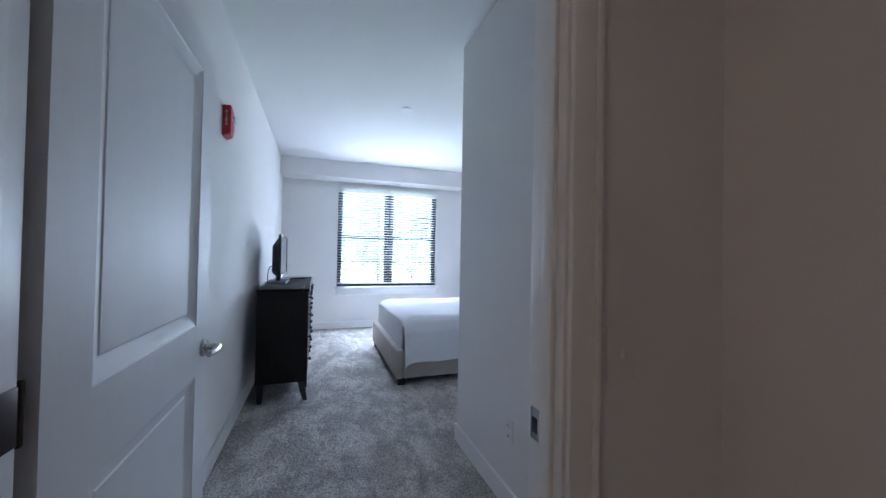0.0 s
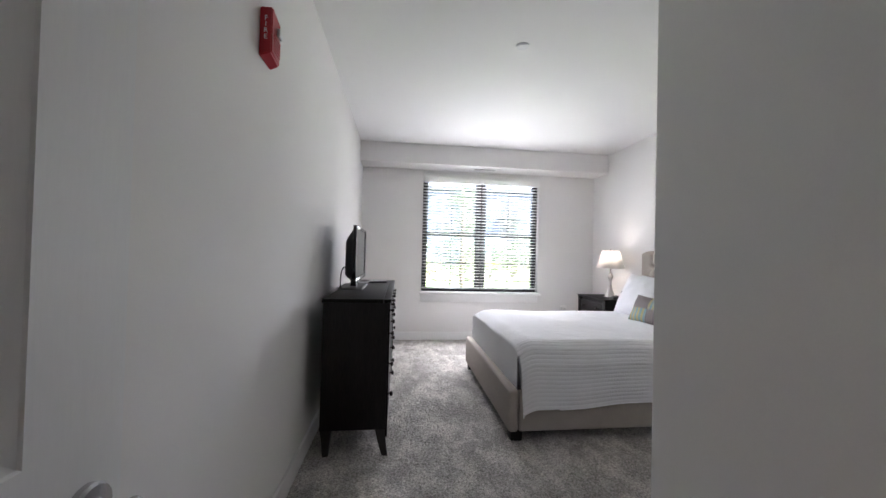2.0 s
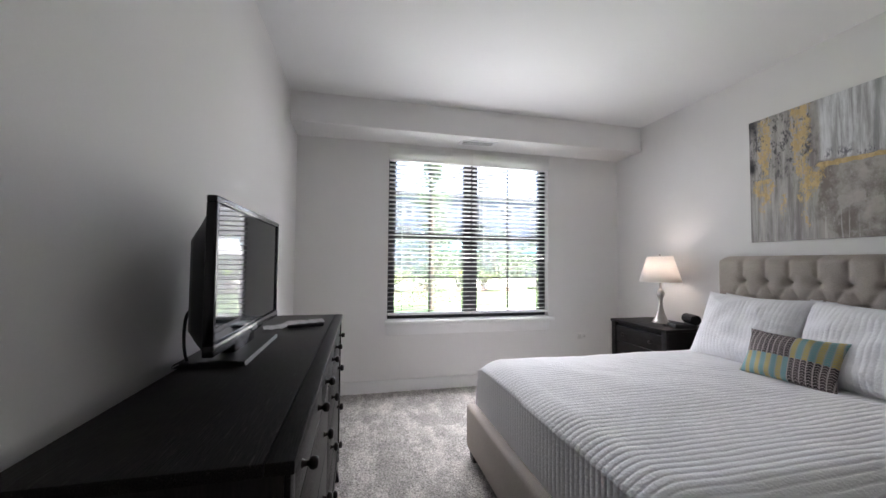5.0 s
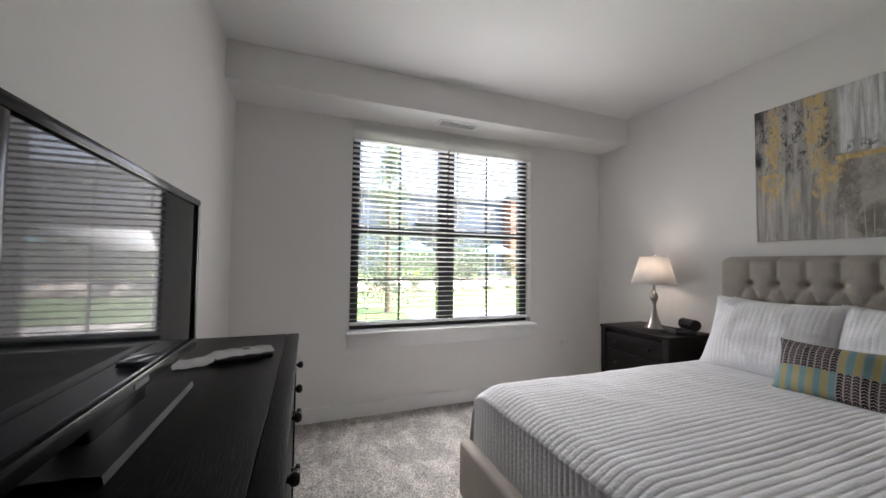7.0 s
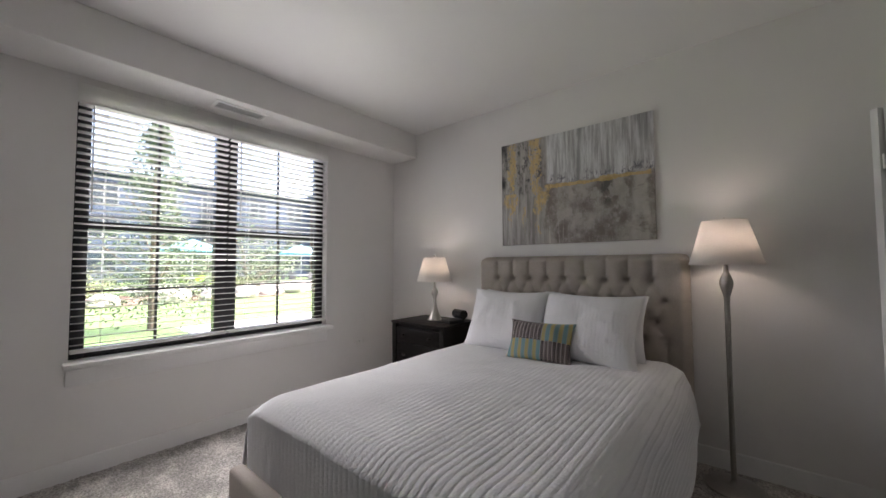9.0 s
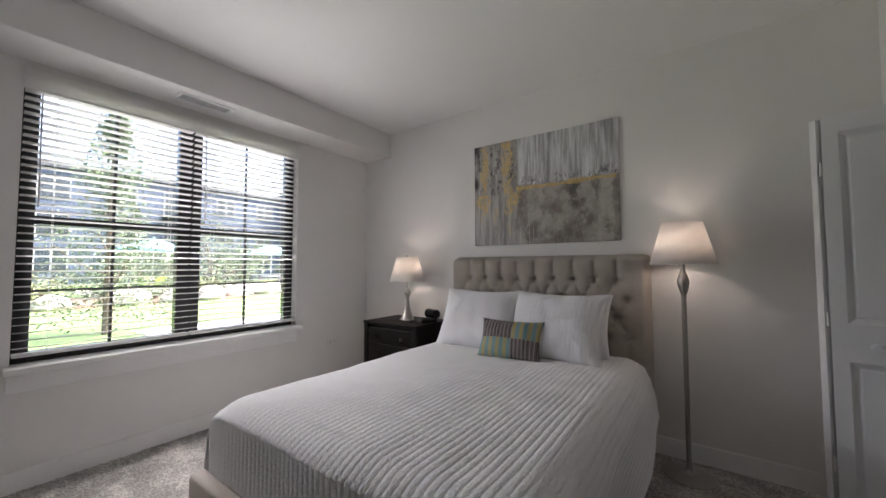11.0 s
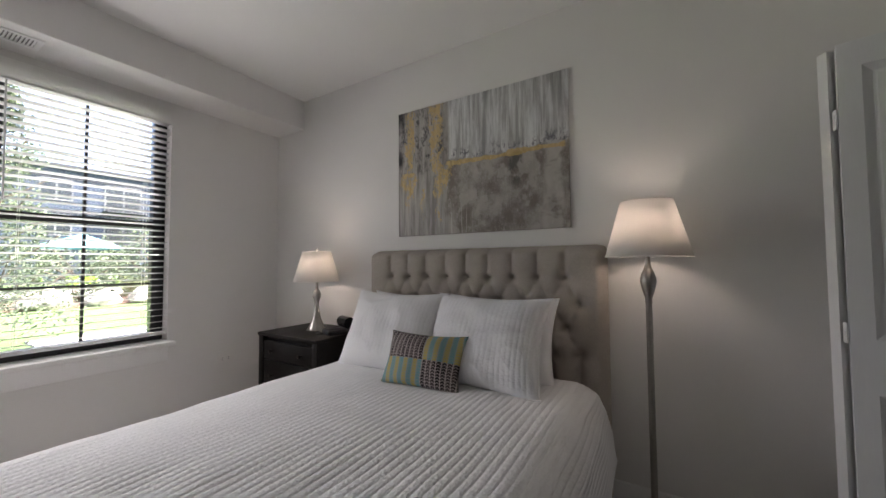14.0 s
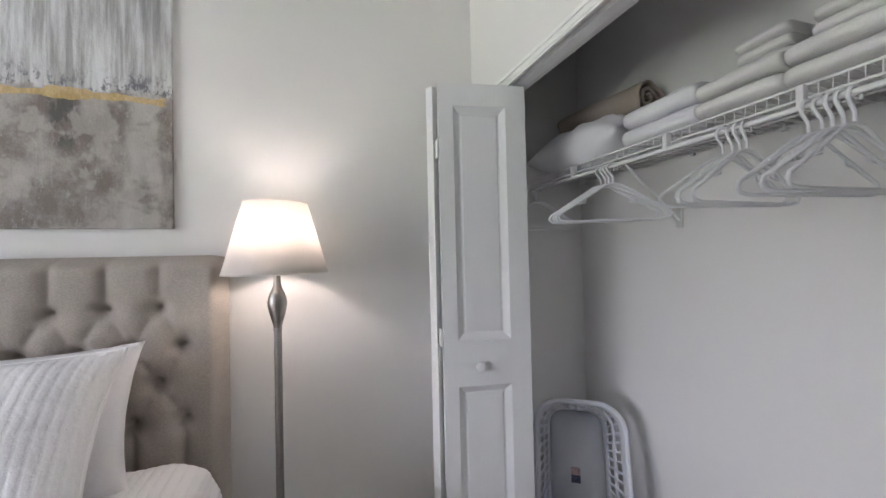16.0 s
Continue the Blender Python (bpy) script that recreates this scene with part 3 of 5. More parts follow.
# sleeve with papers and remote on the dresser
sl = thing("remote_in_sleeve", pose(0.135, 4.775, 0.962, 0, 0, 18), "remote control in a clear plastic sleeve on the dresser", "remote control")
part("sleeve", grid(30, 14, lambda u, v: ((u - 0.5) * 0.27, (v - 0.5) * 0.115 * (1 - 0.25 * max(0, u - 0.9) * 10 * 0.6), 0.003 + 0.016 * min(1, max(0, (u - 0.28) * 6)) + 0.006 * math.sin(math.pi * v) + 0.0015 * math.sin(37 * u + 5 * v))), M_PAPER, sl, "crinkled clear sleeve")
part("remote", box(-0.035, 0.128, -0.062, 0.045, 0.001, 0.016, 0.004), M_TVB, sl, "black remote control")
part("printed_mark", disc(bmesh.new(), (0.06, 0.0, 0.0262), (0, 0.05, 1), 0.011, 0.001, 20), M_DARK, sl, "small round dark mark")


# ---- bed ----
BX0, BX1, BY0, BY1 = 1.145, 3.22, 3.625, 5.235
def bed():
    b = thing("bed", pose(0, 0, 0), "queen bed with oatmeal linen platform and tufted headboard", "bed")
    t = 0.07
    part("foot_rail", box(BX0, BX0 + t, BY0, BY1, 0.065, 0.345, 0.022, 4), M_LINEN, b, "oatmeal linen foot rail")
    part("side_rail", box(BX0 + t, BX1, BY0, BY0 + t, 0.067, 0.335, 0.02, 4), M_LINEN, b)
    part("side_rail", box(BX0 + t, BX1, BY1 - t, BY1, 0.067, 0.335, 0.02, 4), M_LINEN, b)
    part("platform", box(BX0 + t, BX1, BY0 + t, BY1 - t, 0.10, 0.21), M_TVB, b, "dark slatted base")
    for x, y in ((BX0 + 0.06, BY0 + 0.06), (BX0 + 0.06, BY1 - 0.06), (BX1 - 0.06, BY0 + 0.06), (BX1 - 0.06, BY1 - 0.06)):
        part("leg", box(x - 0.04, x + 0.04, y - 0.04, y + 0.04, 0, 0.075, 0.006), M_LEGW, b, "dark block foot")
    # tufted headboard
    tufts = []
    for r, z in enumerate((1.165, 1.025, 0.895, 0.765)):
        n, s = (9, 0.0) if r % 2 == 0 else (10, 0.075)
        tufts += [(3.83 - s + 0.15 * i, z, r) for i in range(n)]
    H0, H1, R = 0.30, 1.347, 0.055
    segs = []
    for y, z, r in tufts:
        if r == 0:
            segs.append((y, z, y, H1))
        for y2, z2, r2 in tufts:
            if r2 == r + 1 and abs(y2 - y) < 0.1:
                segs.append((y, z, y2, z2))
        if r == 3:
            segs.append((y, z, y, 0.5))
    yc0, yc1 = BY0 + 0.1, BY1 - 0.1
    def depth(y, z):
        d = 0.0
        for ty, tz, _ in tufts:
            q = (y - ty) ** 2 + (z - tz) ** 2
            if q < 0.02:
                d = max(d, 0.072 * math.exp(-math.sqrt(q) / 0.024))
        for a, c, e, f in segs:
            vx, vz = e - a, f - c
            L = vx * vx + vz * vz
            k = min(1, max(0, ((y - a) * vx + (z - c) * vz) / L))
            q = math.hypot(y - a - k * vx, z - c - k * vz)
            if q < 0.07:
                d = max(d, (0.024 if abs(e - a) < 1e-6 else 0.015) * math.exp(-(q / 0.018) ** 1.2))
        return d
    def hb(u, v):
        y, z = BY0 + u * (BY1 - BY0), H0 + v * (H1 - H0)
        e = min(y - BY0, BY1 - y, H1 - z)
        ey, ez = min(y - BY0, BY1 - y), H1 - z
        # rounded outline corners
        if ey < R and ez < R:
            k = math.hypot(R - ey, R - ez)
            if k > R:
                s_ = R / k
                ey, ez = R - (R - ey) * s_, R - (R - ez) * s_
                y = BY0 + ey if y < (BY0 + BY1) / 2 else BY1 - ey
                z = H1 - ez
            e = R - math.hypot(R - ey, R - ez)
        roll = 0.095 * (1 - min(1, max(0, e) / 0.05)) ** 2.2
        return (3.215 + roll + depth(y, z), y, z)
    bm = grid(230, 130, hb)
    bm.verts.ensure_lookup_table()
    part("headboard", bm, M_LINEN, b, "button-tufted oatmeal linen headboard", smooth=180)
    part("headboard_back", box(3.302, 3.348, BY0 + 0.004, BY1 - 0.004, 0.0, H1 - 0.004, 0.03, 4), M_LINEN, b)
    for y, z, _ in tufts:
        g = bmesh.new()
        bmesh.ops.create_uvsphere(g, u_segments=10, v_segments=6, radius=0.011)
        bmesh.ops.scale(g, vec=(0.45, 1, 1), verts=g.verts[:])
        bmesh.ops.translate(g, vec=(3.282, y, z), verts=g.verts[:])
        part("button", g, M_LINEN, b)

bed()

mt = thing("mattress", pose(0, 0, 0), "white mattress on the linen platform", "mattress")
part("body", box(1.232, 3.20, 3.70, 5.16, 0.21, 0.625, 0.05, 5), M_SHEET, mt)
part("piping", tube([(1.232, 3.76, 0.58), (1.232, 5.10, 0.58)], 0.006, 8), M_SHEET, mt)


# ---- quilt: stitched channels, hanging over both sides, tucked in at the foot ----
QX0, QX1, QY0, QY1, QZ = 1.22, 3.14, 3.665, 5.195, 0.652
def quilt():
    q = thing("quilt", pose(0, 0, 0), "white channel-stitched quilt spread over the bed", "quilt")
    drop, R = 0.42, 0.07
    foot_drop = 0.30
    Ls = drop + (QY1 - QY0) + drop
    Lx = foot_drop + (QX1 - QX0)
    channels = round(Ls / 0.0295)
    pitch = Ls / channels
    def across(s):
        """Place and height along y for a length s along the cloth."""
        a = s - drop
        w = QY1 - QY0
        if a < 0:
            return QY0, -a, -1
        if a > w:
            return QY1, a - w, 1
        return QY0 + a, 0.0, 0
    def f(u, v):
        s = u * Ls
        y, dn, side = across(s)
        l = v * Lx - foot_drop
        x, dx = (QX0 + l, 0.0) if l > 0 else (QX0, -l)
        z = QZ
        ex = min(1, max(0, (x - QX0) / 0.12))
        ey = min(1, max(0, min(y - QY0, QY1 - y) / 0.12))
        z -= 0.045 * (1 - ex) ** 2 + 0.045 * (1 - ey) ** 2
        # gentle slump and wrinkles
        z += 0.010 * noise.noise((x * 2.1, y * 2.3, 0)) + 0.004 * noise.noise((x * 7, y * 9, 3))
        out = 0.0
        if dn:
            flare = 0.028 * min(1, dn / 0.1) + 0.06 * (dn / drop) + 0.010 * math.sin(x * 5.2 + 1.0) * dn / drop + 0.01 * noise.noise((x * 4, dn * 6, side))
            y += side * flare
            z -= dn * 0.985
            if side < 0:
                z += (0.038 + 0.052 * max(0, x - 1.5)) * dn / drop
        if dx:
            if dn:
                # the corner folds in behind the rail
                x += 0.0 - 0.03 * dx / foot_drop + 0.10 * dn / drop * dx / foot_drop
                y += -side * 0.06 * dx / foot_drop
                z -= dx * 0.25
            else:
                x -= 0.006 + 0.004 * math.sin(y * 9)
                z -= dx
        # channels run along the bed
        w = abs(math.sin(math.pi * s / pitch)) ** 0.45
        puck = 0.35 + 0.65 * abs(math.sin(math.pi * l / 0.017 + 1.7 * noise.noise((s * 30, l * 8, 0)))) ** 0.7
        hgt = 0.0029 * w * (0.72 + 0.28 * puck)
        if dn:
            return (x, y + side * hgt, z)
        if dx:
            return (x - hgt, y, z)
        return (x, y, z + hgt)
    nu, nv = channels * 8, 210
    bm = grid(nu, nv, f)
    bm.faces.ensure_lookup_table()
    gone = [bm.faces[i * nv + j] for i in range(nu) for j in range(nv)
            if (j + 1) / nv * Lx < foot_drop - 0.03 and not drop + 0.01 < (i + 0.5) / nu * Ls < Ls - drop - 0.01]
    bmesh.ops.delete(bm, geom=gone, context="FACES")
    ob = part("cover", bm, M_QUILT, q, smooth=180)
    so = ob.modifiers.new("thick", "SOLIDIFY")
    so.thickness, so.offset = 0.006, -1
    for side in (0.0, 1.0):
        part("hem", tube([f(side, k / 80) for k in range(20, 81)], 0.005, 6), M_QUILT, q, "bound hem edge")
quilt()


# ---- pillows ----
def pillow_mesh(w, h, t, ridges=0.0, n=64, pinch=0.11, seed=0, pitch=0.03, crease=0.0):
    """A stuffed pillow: w along x, h along z, thickness t along y."""
    bm = bmesh.new()
    for s in (-1, 1):
        def f(u, v):
            a, c = 2 * u - 1, 2 * v - 1
            k = max(0.0, (1 - abs(a) ** 2.6)) ** 0.55 * max(0.0, (1 - abs(c) ** 2.6)) ** 0.55
            x = a * w / 2 * (1 - pinch * (1 - c * c) * abs(a) ** 3 * 0.9)
            z = c * h / 2 * (1 - pinch * (1 - a * a) * abs(c) ** 3 * 0.9)
            y = s * t / 2 * k
            y += 0.014 * k * noise.noise((x * 9 + seed, z * 9, s))
            # soft creases that run in from the corners and the seam
            y += s * crease * k * (1 - abs(noise.noise((x * 5 + z * 4 + seed, z * 7 - x * 3, s + 2))) * 3.2) * min(1, 1.6 * max(abs(a), abs(c)))
            if ridges:
                y += s * ridges * min(1, k * 4) * (abs(math.sin(math.pi * a * round(w / pitch) / 2)) ** 0.5 - 0.5) * (0.8 + 0.2 * abs(math.sin(z / 0.012)))
            return (x, y, z)
        grid(n, n // 2 if not ridges else n // 2, f, bm)
    bmesh.ops.remove_doubles(bm, verts=bm.verts[:], dist=0.0006)
    return bm


def pillow(name, label, m, w, h, t, material, ridges, n, seed, group=""):
    p = thing(name, m, label, "pillow", group)
    part("cover", pillow_mesh(w, h, t, ridges, n, 0.11, seed, w / 26, 0.007), material, p, smooth=180)
    if ridges:
        ring = []
        for k in range(160):
            q, e = k % 40 / 20 - 1, k // 40
            a, c = ((q, -1), (1, q), (-q, 1), (-1, -q))[e]
            ring.append((a * w / 2 * (1 - 0.099 * (1 - c * c) * abs(a) ** 3), 0, c * h / 2 * (1 - 0.099 * (1 - a * a) * abs(c) ** 3)))
        part("seam", tube(ring, 0.0045, 6, closed=True), material, p, "bound white seam")
    return p

# local y is the thickness; turned so that w runs along the world's y
for yy, sd in ((4.775, 1), (4.15, 5)):
    pillow("sleeping_pillow", "plain white cotton pillow leaning on the headboard", pose(3.085, yy + (0.01 if yy < 4.5 else -0.02), 0.845, 14, 0, 90), 0.65, 0.46, 0.17, M_SHEET, 0, 56, sd, "pillows at the headboard")
pillow("quilted_sham", "white quilted pillow sham with stitched channels", pose(2.925, 4.775, 0.85, 26, 0, 91), 0.67, 0.50, 0.21, M_QUILT, 0.0023, 156, 11, "quilted shams")
pillow("quilted_sham", "white quilted pillow sham with stitched channels", pose(2.925, 4.175, 0.85, 26, 0, 87), 0.67, 0.50, 0.21, M_QUILT, 0.0023, 156, 17, "quilted shams")


def accent_material():
    m = mat("woven_accent", (0.5, 0.5, 0.5), 0.9, grain=400, vary=0.1, bump=0.5, bump_scale=500)
    n, nt = m.node_tree.nodes, m.node_tree
    b = n["Principled BSDF"]
    tc, sep = n.new("ShaderNodeTexCoord"), n.new("ShaderNodeSeparateXYZ")
    link(nt, tc.outputs["Object"], sep.inputs[0])
    X, Z = sep.outputs[0], sep.outputs[2]

    def op(kind, a, c=None, d=None):
        k = n.new("ShaderNodeMath")
        k.operation = kind
        for i, v in enumerate((a, c, d)):
            if v is None:
                continue
            if isinstance(v, (int, float)):
                k.inputs[i].default_value = v
            else:
                link(nt, v, k.inputs[i])
        return k.outputs[0]

    def mixc(f, a, c):
        k = n.new("ShaderNodeMix")
        k.data_type = "RGBA"
        link(nt, f, k.inputs[0])
        for i, v in ((6, a), (7, c)):
            if isinstance(v, tuple):
                k.inputs[i].default_value = (*v, 1)
            else:
                link(nt, v, k.inputs[i])
        return k.outputs[2]
    # leaf-like stitches: rows of short slanted ticks in columns
    col = op("FRACT", op("DIVIDE", X, 0.026))
    row = op("FRACT", op("ADD", op("DIVIDE", Z, 0.0135), op("MULTIPLY", op("ABSOLUTE", op("SUBTRACT", col, 0.5)), 1.2)))
    tick = op("LESS_THAN", row, 0.75)
    inner = op("LESS_THAN", op("ABSOLUTE", op("SUBTRACT", col, 0.5)), 0.40)
    st = op("MULTIPLY", tick, inner)
    alt = op("LESS_THAN", op("FRACT", op("DIVIDE", X, 0.052)), 0.5)
    alt3 = op("LESS_THAN", op("FRACT", op("DIVIDE", op("ADD", X, 0.2), 0.104)), 0.5)
    dark = mixc(st, (0.40, 0.35, 0.335), (0.014, 0.010, 0.011))
    dark = mixc(op("MULTIPLY", st, alt3), dark, (0.06, 0.045, 0.045))
    teal = mixc(st, (0.30, 0.34, 0.32), mixc(alt, (0.14, 0.31, 0.33), (0.46, 0.36, 0.11)))
    side = op("GREATER_THAN", X, -0.025)
    up = op("GREATER_THAN", Z, -0.004)
    is_dark = op("SUBTRACT", 1.0, op("ABSOLUTE", op("SUBTRACT", side, up)))
    link(nt, mixc(is_dark, teal, dark), b.inputs["Base Color"])
    return m

pillow("accent_pillow", "small lumbar pillow woven in teal, mustard and dark brown blocks", pose(2.745, 4.42, 0.765, 26, 0, 94), 0.45, 0.28, 0.11, accent_material(), 0, 56, 23)


# ---- nightstand, table lamp, telephone ----
def nightstand():
    x0, x1, y0, y1, zt = 2.85, 3.335, 5.34, 5.985, 0.748
    d = thing("nightstand", pose(0, 0, 0), "espresso-stained two-drawer wooden nightstand", "nightstand")
    part("top", box(x0 - 0.008, x1, y0 - 0.005, y1 + 0.005, zt - 0.022, zt, 0.003), M_WOOD, d)
    part("body", boxes((x0 + 0.02, x1, y0, y0 + 0.045, 0.12, zt - 0.022), (x0 + 0.02, x1, y1 - 0.045, y1, 0.12, zt - 0.022), (x0 + 0.04, x1, y0 + 0.045, y1 - 0.045, 0.12, zt - 0.03), (x0, x0 + 0.02, y0, y0 + 0.05, 0.12, zt - 0.022), (x0, x0 + 0.02, y1 - 0.05, y1, 0.12, zt - 0.022), bevel=0.002), M_WOOD, d)
    for z0, z1 in ((0.555, 0.69), (0.345, 0.548), (0.135, 0.338)):
        dr = part("drawer", box(x0 + 0.008, x0 + 0.03, y0 + 0.054, y1 - 0.054, z0, z1, 0.002), M_WOOD, d)
        for f in (0.2, 0.8):
            knob("knob", dr, x0 + 0.008, y0 + 0.054 + f * (y1 - y0 - 0.108), (z0 + z1) / 2, (-1, 0, 0), 0.014)
    for x, y in ((x0 + 0.04, y0 + 0.04), (x0 + 0.04, y1 - 0.04), (x1 - 0.04, y0 + 0.04), (x1 - 0.04, y1 - 0.04)):
        part("leg", taper_leg(bmesh.new(), x, y, 0.13, 0.03, 0.018, -0.01 if x < 3 else 0, 0), M_LEGW, d)
nightstand()


def lamp_shade(lamp, r0, r1, z0, z1, spider_z):
    bm = lathe([(r0, z0), (r0 + (r1 - r0) * 0.5, (z0 + z1) / 2), (r1, z1)], 64, close=False)
    ob = part("shade", bm, M_SHADE, lamp, "lit off-white fabric shade", smooth=60)
    so = ob.modifiers.new("thick", "SOLIDIFY")
    so.thickness = 0.0016
    for r, z in ((r0, z0), (r1, z1)):
        part("shade_trim", tube([(r * math.cos(k * math.pi / 24), r * math.sin(k * math.pi / 24), z) for k in range(48)], 0.0022, 6, closed=True), M_SHADE, ob)
    bm = bmesh.new()
    for k in range(3):
        a = k * 2.094
        tube([(0, 0, spider_z), (r1 * 0.98 * math.cos(a), r1 * 0.98 * math.sin(a), z1 - 0.004)], 0.0016, 6, bm)
    part("spider", bm, M_NICKEL, lamp)
    return ob


def bulb(lamp, z, power):
    g = bmesh.new()
    bmesh.ops.create_uvsphere(g, u_segments=16, v_segments=10, radius=0.028)
    bmesh.ops.translate(g, vec=(0, 0, z), verts=g.verts[:])
    part("bulb", g, M_BULB, lamp, "glowing warm bulb")
    l = new("lamp_light", bpy.data.lights.new("lamp_light", "POINT"))
    l.data.energy, l.data.color, l.data.shadow_soft_size = power, (1.0, 0.90, 0.80), 0.03
    l.parent = lamp
    l.location = (0, 0, z + 0.035)


M_BULB = bpy.data.materials.new("lit_bulb")
M_BULB.use_nodes = True
M_BULB.node_tree.nodes["Principled BSDF"].inputs["Emission Color"].default_value = (1, 0.84, 0.68, 1)
M_BULB.node_tree.nodes["Principled BSDF"].inputs["Emission Strength"].default_value = 3.8
# glow for the unseen hall light that is added further down
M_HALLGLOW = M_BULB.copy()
M_HALLGLOW.name = "added_hall_glow"
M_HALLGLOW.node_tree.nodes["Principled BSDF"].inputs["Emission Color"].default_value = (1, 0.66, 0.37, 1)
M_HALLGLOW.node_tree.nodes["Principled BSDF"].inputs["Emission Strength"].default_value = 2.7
LAMP_W = 0.068

tl = thing("table_lamp", pose(3.128, 5.680, 0.745), "lit table lamp with brushed nickel gourd base and white shade", "table lamp")
part("base", lathe(smooth_profile([(0.072, 0), (0.074, 0.006), (0.066, 0.012), (0.050, 0.045), (0.030, 0.10), (0.019, 0.16), (0.017, 0.205), (0.024, 0.235), (0.033, 0.262), (0.026, 0.292), (0.012, 0.315), (0.010, 0.35), (0.010, 0.40)], 5), 40), M_NICKEL, tl)
lamp_shade(tl, 0.170, 0.105, 0.375, 0.605, 0.60)
part("finial", lathe(smooth_profile([(0.004, 0.59), (0.006, 0.612), (0.011, 0.618), (0.004, 0.628), (0.001, 0.632)], 3), 16), M_NICKEL, tl)
bulb(tl, 0.50, LAMP_W * 0.8)

fl = thing("floor_lamp", pose(3.135, 3.438, 0.0), "lit floor lamp with a slim brushed nickel pole and white shade", "floor lamp")
part("base_plate", lathe(smooth_profile([(0.138, 0), (0.140, 0.008), (0.136, 0.016), (0.10, 0.022), (0.03, 0.028), (0.014, 0.05)], 4), 56), M_NICKEL, fl)
part("pole", lathe([(0.0135, 0.04), (0.0135, 1.06), (0.016, 1.075)], 24), M_NICKEL, fl)
part("knuckle", lathe(smooth_profile([(0.013, 1.06), (0.015, 1.085), (0.026, 1.125), (0.033, 1.165), (0.026, 1.20), (0.013, 1.235), (0.011, 1.30)], 5), 32), M_NICKEL, fl, "gourd-shaped knuckle")
lamp_shade(fl, 0.178, 0.108, 1.275, 1.53, 1.52)
part("finial", lathe(smooth_profile([(0.004, 1.51), (0.007, 1.533), (0.010, 1.538), (0.002, 1.546)], 3), 16), M_NICKEL, fl)
bulb(fl, 1.405, LAMP_W)

ph = thing("telephone", pose(3.115, 5.43, 0.745, 0, 0, -20), "black desk telephone with a thick cylindrical handset", "telephone")
part("base", box(-0.10, 0.07, -0.07, 0.07, 0.0, 0.035, 0.008), M_TVB, ph)
bm = bmesh.new()
disc(bm, (0.06, 0, 0.075), (0, 1, 0), 0.042, 0.15, 24)
bmesh.ops.bevel(bm, geom=bm.edges[:], offset=0.004, segments=2, affect="EDGES")
part("handset", bm, M_TV, ph)
part("keypad", box(-0.085, 0.0, -0.05, 0.05, 0.035, 0.039, 0.001), M_DARK, ph)
for i in range(4):
    for j in range(3):
        part("key", box(-0.078 + i * 0.019, -0.066 + i * 0.019, -0.03 + j * 0.022, -0.016 + j * 0.022, 0.039, 0.042), M_TVB, ph)
cordp = [(-0.1 - 0.03 * math.sin(i * 0.35) - 0.002 * i, 0.02 + 0.012 * i * 0.5 + 0.012 * math.cos(i * 0.9), 0.008) for i in range(16)]
part("cord", tube(cordp, 0.005, 8), M_TVB, ph)


